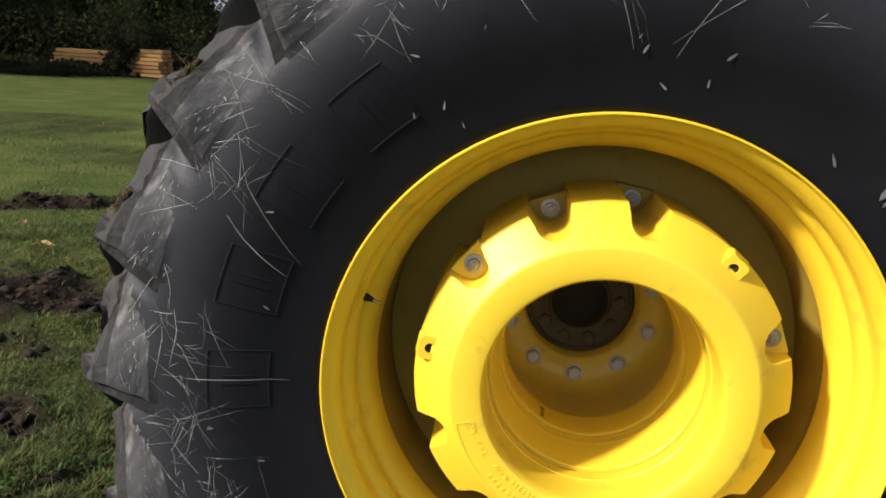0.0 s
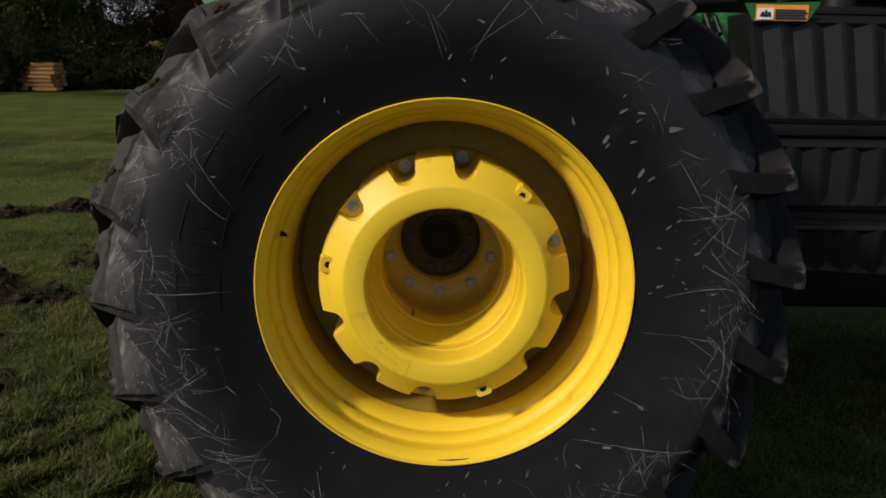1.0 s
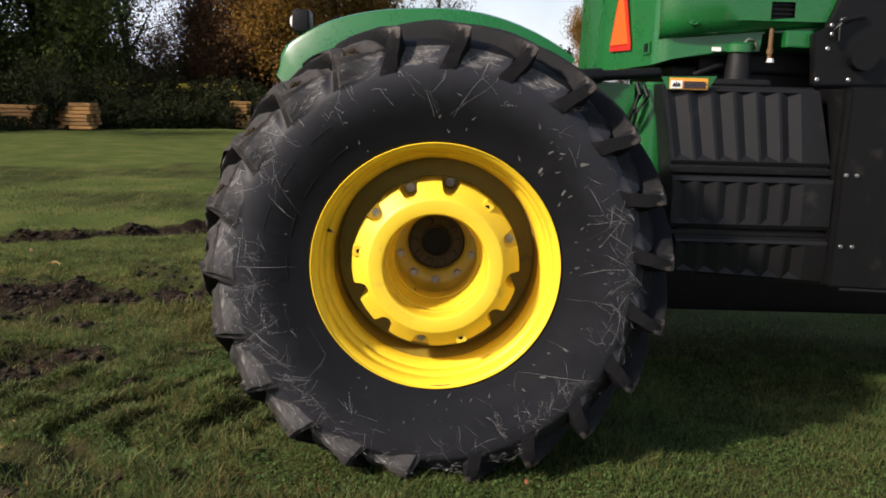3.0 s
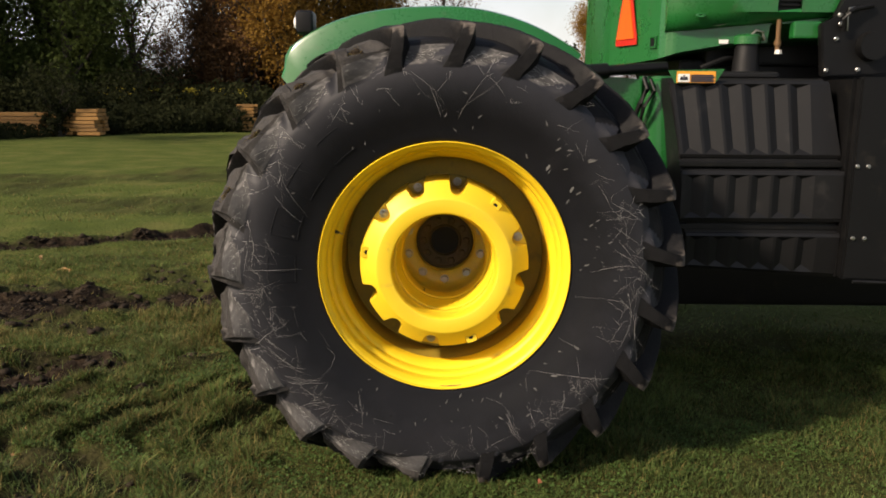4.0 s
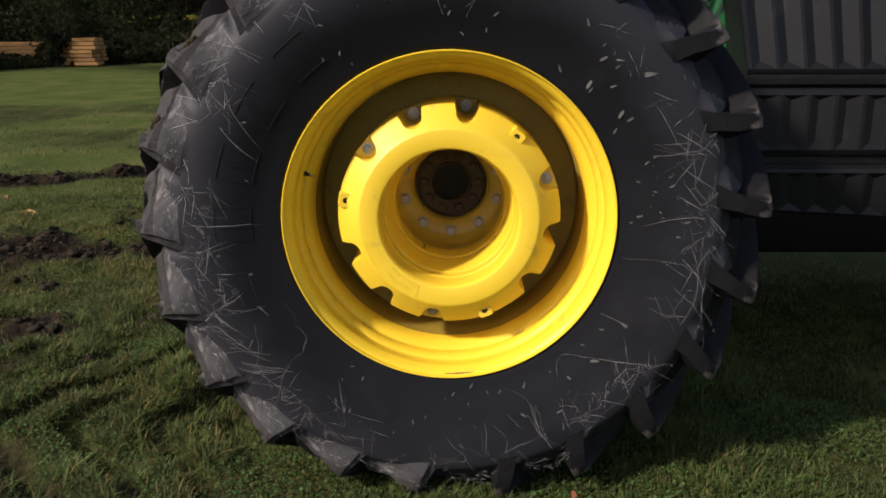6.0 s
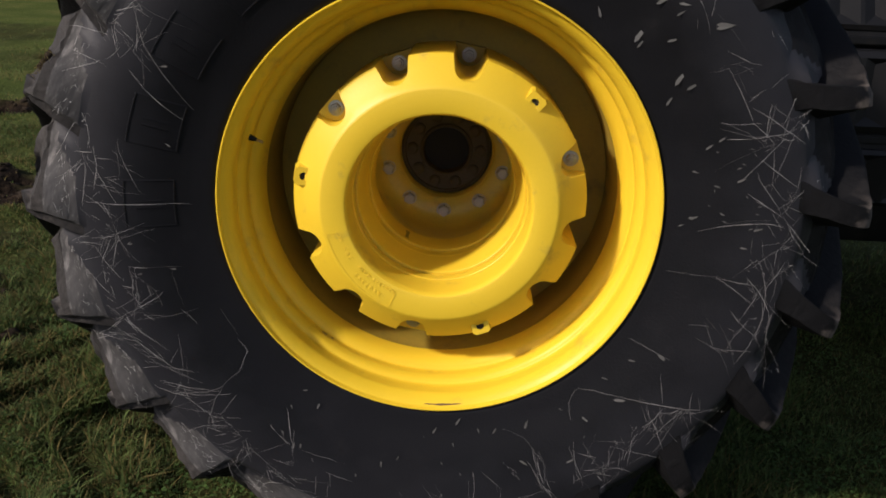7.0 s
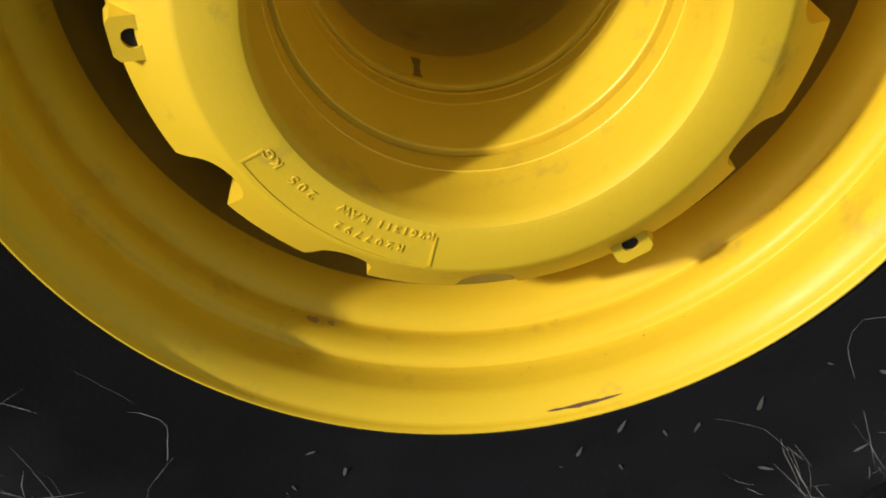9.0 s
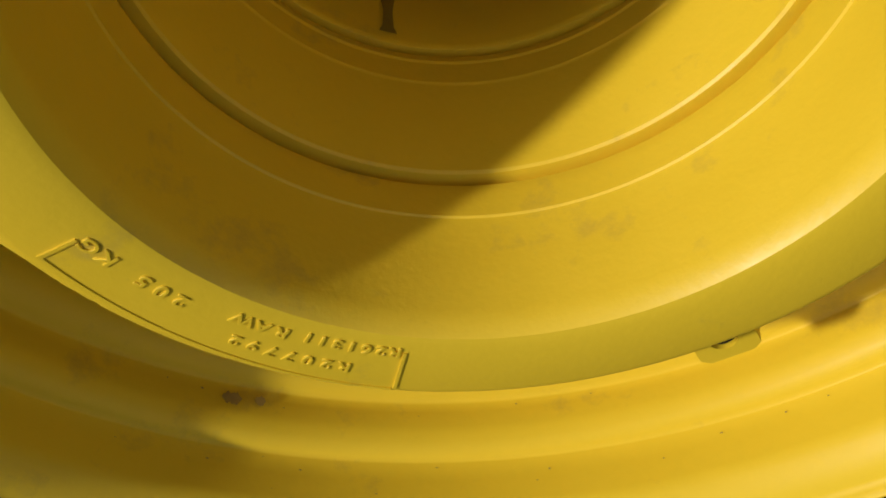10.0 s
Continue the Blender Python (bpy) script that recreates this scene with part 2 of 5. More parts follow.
def box(bm, lo, hi, bevel=0.0, m=None, seg=2):
    made = bmesh.ops.create_cube(bm, size=1.0)["verts"]
    c, s = [(a + b) / 2 for a, b in zip(lo, hi)], [b - a for a, b in zip(lo, hi)]
    for v in made:
        v.co = Vector((c[0] + v.co.x * s[0], c[1] + v.co.y * s[1], c[2] + v.co.z * s[2]))
    if bevel:
        edges = list({e for v in made for e in v.link_edges})
        res = bmesh.ops.bevel(bm, geom=edges, offset=bevel, segments=seg, affect="EDGES", profile=0.6)
        made = list({v for f in res["faces"] for v in f.verts} | {v for v in made if v.is_valid})
    if m is not None:
        bmesh.ops.transform(bm, matrix=m, verts=made)
    return made


def rod(bm, a, b, r0, r1=None, seg=12):
    """A closed round bar from a to b."""
    a, b = Vector(a), Vector(b)
    r1 = r0 if r1 is None else r1
    q = (b - a).to_track_quat("Z", "Y").to_matrix().to_4x4()
    made = bmesh.ops.create_cone(bm, cap_ends=True, segments=seg, radius1=r0, radius2=r1, depth=(b - a).length)["verts"]
    bmesh.ops.transform(bm, matrix=Matrix.Translation((a + b) / 2) @ q, verts=made)
    return made


def pipe(bm, points, radius, seg=8):
    """A bent round pipe through the points; radius may be a list."""
    pts = [Vector(q) for q in points]
    rings = []
    for i, q in enumerate(pts):
        d = (pts[min(i + 1, len(pts) - 1)] - pts[max(i - 1, 0)]).normalized()
        side = d.cross(Vector((0.31, 0.17, 0.93))).normalized()
        up = side.cross(d)
        r = radius[i] if isinstance(radius, (list, tuple)) else radius
        rings.append([bm.verts.new(q + r * (math.cos(k * math.tau / seg) * side + math.sin(k * math.tau / seg) * up)) for k in range(seg)])
    for a, b in zip(rings, rings[1:]):
        for k in range(seg):
            bm.faces.new((a[k], a[(k + 1) % seg], b[(k + 1) % seg], b[k]))
    bm.faces.new(rings[0][::-1])
    bm.faces.new(rings[-1])


def lathe(bm, profile, seg=96, closed=False):
    """Turns a profile of (radius, y) round the y axis."""
    rings = []
    for r, y in profile:
        rings.append([bm.verts.new((r * math.cos(k * math.tau / seg), y, r * math.sin(k * math.tau / seg))) for k in range(seg)])
    pairs = list(zip(rings, rings[1:])) + ([(rings[-1], rings[0])] if closed else [])
    for a, b in pairs:
        for k in range(seg):
            bm.faces.new((a[k], a[(k + 1) % seg], b[(k + 1) % seg], b[k]))
    return rings


def extrude_outline(bm, outline, lo, hi, axis="y"):
    """A closed prism over an outline of (a, b), from lo to hi along an axis."""
    def at(a, b, c):
        return {"y": (a, c, b), "x": (c, a, b), "z": (a, b, c)}[axis]
    front = [bm.verts.new(at(a, b, lo)) for a, b in outline]
    back = [bm.verts.new(at(a, b, hi)) for a, b in outline]
    bm.faces.new(front)
    bm.faces.new(back[::-1])
    n = len(outline)
    for i in range(n):
        bm.faces.new((front[i], back[i], back[(i + 1) % n], front[(i + 1) % n]))


def smoothstep(a, b, x):
    k = np.clip((x - a) / (b - a), 0, 1)
    return k * k * (3 - 2 * k)


def turned(degrees):
    """A turn round the wheel's axle, from +x towards +z."""
    return Matrix.Rotation(-radians(degrees), 4, "Y")


def sheet(name, verts, faces, mat, parent=None):
    """One mesh from arrays of vertices and equal-sided faces."""
    me = bpy.data.meshes.new(name)
    verts, faces = np.asarray(verts, np.float32), np.asarray(faces, np.int32)
    k = faces.shape[1]
    me.vertices.add(len(verts))
    me.vertices.foreach_set("co", verts.ravel())
    me.loops.add(faces.size)
    me.loops.foreach_set("vertex_index", faces.ravel())
    me.polygons.add(len(faces))
    me.polygons.foreach_set("loop_start", np.arange(len(faces), dtype=np.int32) * k)
    me.update(calc_edges=True)
    me.validate()
    me.materials.append(mat)
    ob = new(name, me)
    ob.parent = parent
    return ob

# ---- ground ----


def lattice(x, y, size, seed):
    """Smooth random heights from 0 to 1, with bumps of that size."""
    table = np.random.default_rng(seed).random((64, 64))
    u, v = x / size, y / size
    i, j = np.floor(u).astype(int), np.floor(v).astype(int)
    a, b = u - i, v - j
    a, b = a * a * (3 - 2 * a), b * b * (3 - 2 * b)
    g = lambda p, q: table[p % 64, q % 64]
    return (g(i, j) * (1 - a) + g(i + 1, j) * a) * (1 - b) + (g(i, j + 1) * (1 - a) + g(i + 1, j + 1) * a) * b


def along(x, y, points):
    """Distance to a line through the points."""
    best = np.full(np.shape(x), 1e9)
    for (ax, ay), (bx, by) in zip(points, points[1:]):
        k = np.clip(((x - ax) * (bx - ax) + (y - ay) * (by - ay)) / ((bx - ax) ** 2 + (by - ay) ** 2), 0, 1)
        best = np.minimum(best, np.hypot(x - ax - k * (bx - ax), y - ay - k * (by - ay)))
    return best


# wheel ruts of churned soil: line, half width, depth
RUTS = [(((-12.0, 3.4), (-5.3, 5.95), (-4.3, 6.35), (-3.2, 7.1), (4.0, 10.5)), 0.30, 0.05),
        (((-9.0, 2.4), (-3.72, 3.24), (-2.93, 3.4), (-2.1, 3.8), (3.0, 5.2)), 0.42, 0.045),
        (((-6.0, 0.9), (-3.3, 1.3), (-2.9, 1.45), (-2.5, 1.55)), 0.34, 0.05)]


def soil_share(x, y):
    """0 on turf, 1 on bare churned soil."""
    rough = lattice(x, y, 0.55, 3) * 0.5 + lattice(x, y, 0.19, 4) * 0.35 + lattice(x, y, 0.08, 5) * 0.15
    share = np.zeros(np.shape(x))
    for line, half, _ in RUTS:
        share = np.maximum(share, smoothstep(1.45, 0.75, along(x, y, line) / half + (rough - 0.5) * 2.0))
    churned = smoothstep(0.57, 0.68, lattice(x, y, 0.9, 41) * 0.55 + lattice(x, y, 0.3, 42) * 0.45) * smoothstep(-0.7, -1.4, x) * smoothstep(-9, -6, x) * smoothstep(-1.2, -0.2, y) * smoothstep(6.5, 5.0, y) * 0.55
    far_patch = smoothstep(0.62, 0.75, lattice(x, y * 2.2, 4.5, 11)) * smoothstep(6, 9, y) * smoothstep(24, 12, y) * 0.6 * rough * 1.4
    prints = tread_print(x, y) * smoothstep(0.34, 0.62, rough) * 0.7
    return np.clip(np.maximum(np.maximum(np.maximum(share, churned), far_patch), prints), 0, 1)


def tread_print(x, y):
    """The chevrons that the tyre pressed into the turf where it rolled in."""
    bar = ((x - np.abs(y - 0.55) * 0.8 + 0.10 * lattice(x, y, 0.4, 17)) / 0.34) % 1.0
    return smoothstep(0.0, 0.12, bar) * smoothstep(0.5, 0.38, bar) * smoothstep(-0.25, 0.0, y) * smoothstep(1.45, 1.2, y) * smoothstep(-0.55, -0.8, x) * smoothstep(-6.0, -3.5, x)


def ground_height(x, y):
    near = smoothstep(40, 12, np.hypot(x, y))
    h = (lattice(x, y, 1.3, 1) - 0.5) * 0.05 + ((lattice(x, y, 0.42, 2) - 0.5) * 0.035 + (lattice(x, y, 0.21, 12) - 0.5) * 0.075 * smoothstep(-0.4, -1.2, x) * smoothstep(6.5, 4.5, y)) * near
    for line, half, depth in RUTS:
        d = along(x, y, line) / half
        h = h - depth * smoothstep(1.0, 0.3, d) + 0.5 * depth * smoothstep(0.8, 1.15, d) * smoothstep(1.7, 1.2, d)
    soil = soil_share(x, y)
    h = h + soil * near * ((lattice(x, y, 0.20, 6) - 0.5) * 0.11 + (lattice(x, y, 0.11, 7) - 0.5) * 0.10 + (lattice(x + 9, y, 0.06, 8) - 0.5) * 0.05)
    h = h - 0.060 * tread_print(x, y)
    flat = smoothstep(1.1, 0.5, np.hypot(x, y - 0.3))
    return h * (1 - flat) - 0.01 * flat + 0.004 * np.maximum(0, y - 12)


def make_ground():
    outer = np.array([1500.0, 700, 350, 200, 120, 80, 60, 45, 34, 26, 20, 16, 13, 11])
    xs = np.concatenate([-outer, np.arange(-9.5, 6.51, 0.055), outer - 4.0])
    ys = np.concatenate([-outer, np.arange(-4, 9.01, 0.055), np.arange(9.2, 30, 0.4), [32, 35, 38, 42, 47, 54, 64, 80, 110, 160, 250, 500, 1000, 1500]])
    xs, ys = np.unique(xs), np.unique(ys)
    gx, gy = np.meshgrid(xs, ys)
    z = ground_height(gx, gy)
    nx, ny = len(xs), len(ys)
    idx = np.arange(nx * ny).reshape(ny, nx)
    faces = np.stack([idx[:-1, :-1], idx[:-1, 1:], idx[1:, 1:], idx[1:, :-1]], -1).reshape(-1, 4)
    m = bpy.data.materials.new("turf_and_soil")
    m.use_nodes = True
    nt = m.node_tree
    n, l = nt.nodes, nt.links
    b = n["Principled BSDF"]
    co = n.new("ShaderNodeTexCoord")
    def tex(s, d=5):
        t = n.new("ShaderNodeTexNoise")
        t.inputs["Scale"].default_value, t.inputs["Detail"].default_value = s, d
        l.new(co.outputs["Object"], t.inputs["Vector"])
        return t
    def ramp(t, stops):
        r = n.new("ShaderNodeValToRGB")
        while len(r.color_ramp.elements) < len(stops):
            r.color_ramp.elements.new(0.5)
        for e, (q, c) in zip(r.color_ramp.elements, stops):
            e.position, e.color = q, (*c, 1)
        l.new(t.outputs["Fac"], r.inputs["Fac"])
        return r
    turf_small = ramp(tex(26), [(0.3, (0.018, 0.024, 0.007)), (0.52, (0.048, 0.070, 0.014)), (0.72, (0.11, 0.112, 0.032))])
    turf_big = ramp(tex(1.1, 9), [(0.32, (0.042, 0.060, 0.014)), (0.5, (0.074, 0.093, 0.023)), (0.7, (0.135, 0.126, 0.042))])
    turf = n.new("ShaderNodeMix")
    turf.data_type = "RGBA"
    turf.inputs["Factor"].default_value = 0.5
    l.new(turf_small.outputs[0], turf.inputs[6])
    l.new(turf_big.outputs[0], turf.inputs[7])
    soil = ramp(tex(14, 8), [(0.3, (0.007, 0.005, 0.004)), (0.55, (0.017, 0.012, 0.008)), (0.78, (0.048, 0.033, 0.020))])
    share = n.new("ShaderNodeAttribute")
    share.attribute_name = "soil"
    mix = n.new("ShaderNodeMix")
    mix.data_type = "RGBA"
    l.new(share.outputs["Fac"], mix.inputs["Factor"])
    # bare thatch shows between the blades where they stand singly
    thatch = n.new("ShaderNodeAttribute")
    thatch.attribute_name = "thatch"
    under = n.new("ShaderNodeMix")
    under.data_type = "RGBA"
    brown = ramp(tex(30, 6), [(0.3, (0.016, 0.016, 0.007)), (0.55, (0.036, 0.040, 0.012)), (0.75, (0.075, 0.066, 0.026))])
    l.new(thatch.outputs["Fac"], under.inputs["Factor"])
    l.new(turf.outputs[2], under.inputs[6])
    l.new(brown.outputs[0], under.inputs[7])
    l.new(under.outputs[2], mix.inputs[6])
    l.new(soil.outputs[0], mix.inputs[7])
    l.new(mix.outputs[2], b.inputs["Base Color"])
    b.inputs["Roughness"].default_value = 0.95
    b.inputs["Specular IOR Level"].default_value = 0.05
    bump = n.new("ShaderNodeBump")
    bump.inputs["Distance"].default_value = 0.03
    l.new(tex(22, 8).outputs["Fac"], bump.inputs["Height"])
    l.new(bump.outputs[0], b.inputs["Normal"])
    ob = sheet("ground", np.stack([gx, gy, z], -1).reshape(-1, 3), faces, m)
    at = ob.data.attributes.new("soil", "FLOAT", "POINT")
    at.data.foreach_set("value", soil_share(gx, gy).astype(np.float32).ravel())
    at = ob.data.attributes.new("thatch", "FLOAT", "POINT")
    at.data.foreach_set("value", (0.85 * smoothstep(5.5, 2.2, np.hypot(gx, (gy - 0.2) * 1.3)) + 0.25 * smoothstep(9.0, 5.0, np.hypot(gx, gy))).clip(0, 0.9).astype(np.float32).ravel())
    ob.data.polygons.foreach_set("use_smooth", np.ones(len(faces), bool))
    return tagged(ob, "mown green lawn with churned dark soil ruts", "ground", kind="structure")


make_ground()


def make_clods():
    """Crumbled lumps of soil thrown up along the ruts."""
    bm = bmesh.new()
    bmesh.ops.create_icosphere(bm, subdivisions=1, radius=1.0)
    ball = np.array([tuple(v.co) for v in bm.verts])
    tris = np.array([[v.index for v in f.verts] for f in bm.faces])
    bm.free()
    g = np.random.default_rng(17)
    x, y = g.uniform(-7.0, -1.0, 30000), g.uniform(-0.3, 7.0, 30000)
    keep = g.random(30000) < soil_share(x, y) ** 2
    x, y = x[keep][:4200], y[keep][:4200]
    n = len(x)
    size = 0.006 + 0.030 * g.random(n) ** 3.0
    shape = 1 + 1.3 * (lattice(ball[:, 0] * 1.3 + g.uniform(0, 50, (n, 1)), ball[:, 1] * 1.3 + ball[:, 2] * 1.7, 0.9, 71) - 0.5) + 1.1 * (lattice(ball[:, 0] * 3 + g.uniform(0, 50, (n, 1)), ball[:, 2] * 3 - ball[:, 1] * 2.1, 0.9, 72) - 0.5)
    v = ball[None] * shape[..., None] * size[:, None, None] * np.array([1.5, 1.0, 0.65])
    a = g.uniform(0, math.tau, n)
    ca, sa = np.cos(a)[:, None], np.sin(a)[:, None]
    v = np.stack([v[..., 0] * ca - v[..., 1] * sa + x[:, None], v[..., 0] * sa + v[..., 1] * ca + y[:, None], v[..., 2] + (ground_height(x, y) + size * 0.1)[:, None]], -1)
    faces = (np.arange(n)[:, None, None] * len(ball) + tris[None]).reshape(-1, 3)
    ob = sheet("soil_clods", v.reshape(-1, 3), faces, SOIL)
    tagged(ob, "crumbled dark clods of soil along the ruts", "soil", kind="stuff")


make_clods()

# ---- the wheel: rim, cast hub, tyre ----
tractor = tagged(new("tractor"), "large green farm tractor with yellow wheel parked on lawn", "tractor")
AXLE = Matrix.Translation((0, 0, HUB_Z))


def make_rim():
    bm = bmesh.new()
    profile = [(0.5480, 0.050), (0.5560, 0.022), (0.5590, 0.012), (0.5612, 0.005), (0.5608, -0.0005), (0.5592, -0.0030), (0.5568, -0.0028), (0.5553, -0.0005), (0.5545, 0.0040), (0.5535, 0.0092), (0.5512, 0.0112), (0.5465, 0.0150),
               (0.5410, 0.0215), (0.5360, 0.0300), (0.5325, 0.0380), (0.5300, 0.0455), (0.5300, 0.052), (0.5312, 0.075), (0.5320, 0.0935), (0.5310, 0.0958), (0.5265, 0.0978), (0.5205, 0.1020), (0.5168, 0.1088), (0.5140, 0.1170), (0.5128, 0.124),
               (0.5142, 0.1400), (0.5150, 0.1495), (0.5138, 0.1520), (0.5080, 0.1540), (0.4990, 0.1595), (0.4915, 0.1690), (0.4860, 0.1810), (0.4820, 0.198), (0.4800, 0.215), (0.4798, 0.240), (0.4770, 0.245), (0.4770, 0.50),
               (0.500, 0.53), (0.525, 0.56), (0.535, 0.60), (0.558, 0.605), (0.552, 0.612), (0.545, 0.61), (0.540, 0.55), (0.510, 0.52), (0.492, 0.49), (0.492, 0.25), (0.505, 0.19), (0.530, 0.16), (0.545, 0.10)]
    lathe(bm, profile, 192, closed=True)
    # barrel behind the steps takes the darkened yellow for the gap's shade
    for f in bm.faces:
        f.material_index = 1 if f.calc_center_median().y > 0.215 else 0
    rim = part("wheel_rim", bm, [YELLOW, SHADED_DIRTY_YELLOW], tractor, "glossy yellow painted steel rim with stepped rings", smooth=50)
    rim.matrix_basis = AXLE
    # disc colour is darkened too, as the gap lies in shade
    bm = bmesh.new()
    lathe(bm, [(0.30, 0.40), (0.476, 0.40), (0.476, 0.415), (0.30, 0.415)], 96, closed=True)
    part("wheel_disc", bm, SHADED_DIRTY_YELLOW, rim, "wheel disc behind the hub, colour darkened for shade", smooth=30)
    # valve: rubber boot, brass stem and cap
    bm = bmesh.new()
    m = turned(163.2) @ Matrix.Translation((0.512, 0.090, 0)) @ Matrix.Scale(0.66, 4)
    lathe_points = [((0.004, 0, 0), (-0.012, -0.001, 0), 0.013, 0.011), ((-0.012, -0.001, 0), (-0.026, -0.003, 0), 0.010, 0.007), ((-0.026, -0.003, 0), (-0.042, -0.006, 0), 0.0055, 0.0055), ((-0.042, -0.006, 0), (-0.052, -0.008, 0), 0.0068, 0.0060)]
    for a, b, r0, r1 in lathe_points[:2]:
        bmesh.ops.transform(bm, matrix=m, verts=rod(bm, a, b, r0, r1, 12))
    valve = part("valve_stem", bm, BLACK, rim, "black rubber boot of the tyre valve", smooth=35)
    bm = bmesh.new()
    for a, b, r0, r1 in lathe_points[2:]:
        bmesh.ops.transform(bm, matrix=m, verts=rod(bm, a, b, r0, r1, 12))
    part("valve_cap", bm, BRASS, valve, "dull brass valve cap", smooth=35)
    # scraped paint on the lower lip, and smudges of dirt in the rings
    def patch(name, deg, width, r0, y0, r1, y1, mat, label, seed):
        bm2 = bmesh.new()
        n = 14
        a, b = [], []
        for i in range(n + 1):
            u = i / n
            t = radians(deg + width * (u - 0.5))
            fat = math.sin(math.pi * u) ** 0.6 * (0.75 + 0.5 * noise.noise((u * 6, seed, 0)))
            lo, hi = 0.5 - 0.5 * fat, 0.5 + 0.5 * fat * (0.8 + 0.4 * noise.noise((u * 9, seed, 3)))
            for row, k in ((a, lo), (b, hi)):
                r, y = r0 + (r1 - r0) * k, y0 + (y1 - y0) * k
                row.append(bm2.verts.new((r * math.cos(t), y, r * math.sin(t))))
        for i in range(n):
            bm2.faces.new((a[i], a[i + 1], b[i + 1], b[i]))
        part(name, bm2, mat, rim, label)
    patch("paint_scrape", -86.4, 11.0, 0.5508, 0.0101, 0.5452, 0.0146, RUST, "rusty scrape in the yellow paint", 1.0)
    patch("dirt_smudge", -127.0, 2.2, 0.5122, 0.1260, 0.5118, 0.1450, SMUDGE, "dirt smudge on yellow paint", 2.0)
    patch("dirt_smudge", -124.0, 1.2, 0.5122, 0.1300, 0.5118, 0.1450, SMUDGE, "dirt smudge on yellow paint", 3.0)
    for q in range(26):
        rng = random.Random(q)
        t, y = rng.uniform(-150, -30), rng.choice((rng.uniform(0.055, 0.09), rng.uniform(0.127, 0.144)))
        base = 0.5296 if y < 0.1 else 0.5123
        patch("paint_chip", t, rng.uniform(0.12, 0.4), base, y, base, y + rng.uniform(0.001, 0.003), SMUDGE, "", q)
    return rim


make_rim()
BOLT_ANGLES = {20: 0.13, 140: 0.13, 110: 0.25, 80: 0.36, -10: 0.38, -40: 0.38, -100: 0.13, -130: 0.38, -160: 0.38}
SKEW = 0.5


def hub_edge(deg):
    """The casting's outer radius at an angle, with its bolt notches."""
    r = 0.382
    for a in BOLT_ANGLES:
        d = (deg - a - SKEW + 180) % 360 - 180
        if abs(d) < 7:
            rc, w = 0.360, 0.036
            s = abs(rc * math.sin(radians(d)))
            if s < w:
                r = min(r, rc * math.cos(radians(d)) - math.sqrt(w * w - s * s) * (1.0 if s < w else 0))
            elif abs(d) < 6.6:
                r = min(r, 0.360 + 0.022 * (abs(d) - 5.74) / 0.86)
    return r


def hub_face(r):
    """Depth of the casting's front face."""
    return float(np.interp(r, [0.300, 0.304, 0.310, 0.325, 0.350, 0.374, 0.382], [0.030, 0.0307, 0.0343, 0.0478, 0.0680, 0.0880, 0.096]))


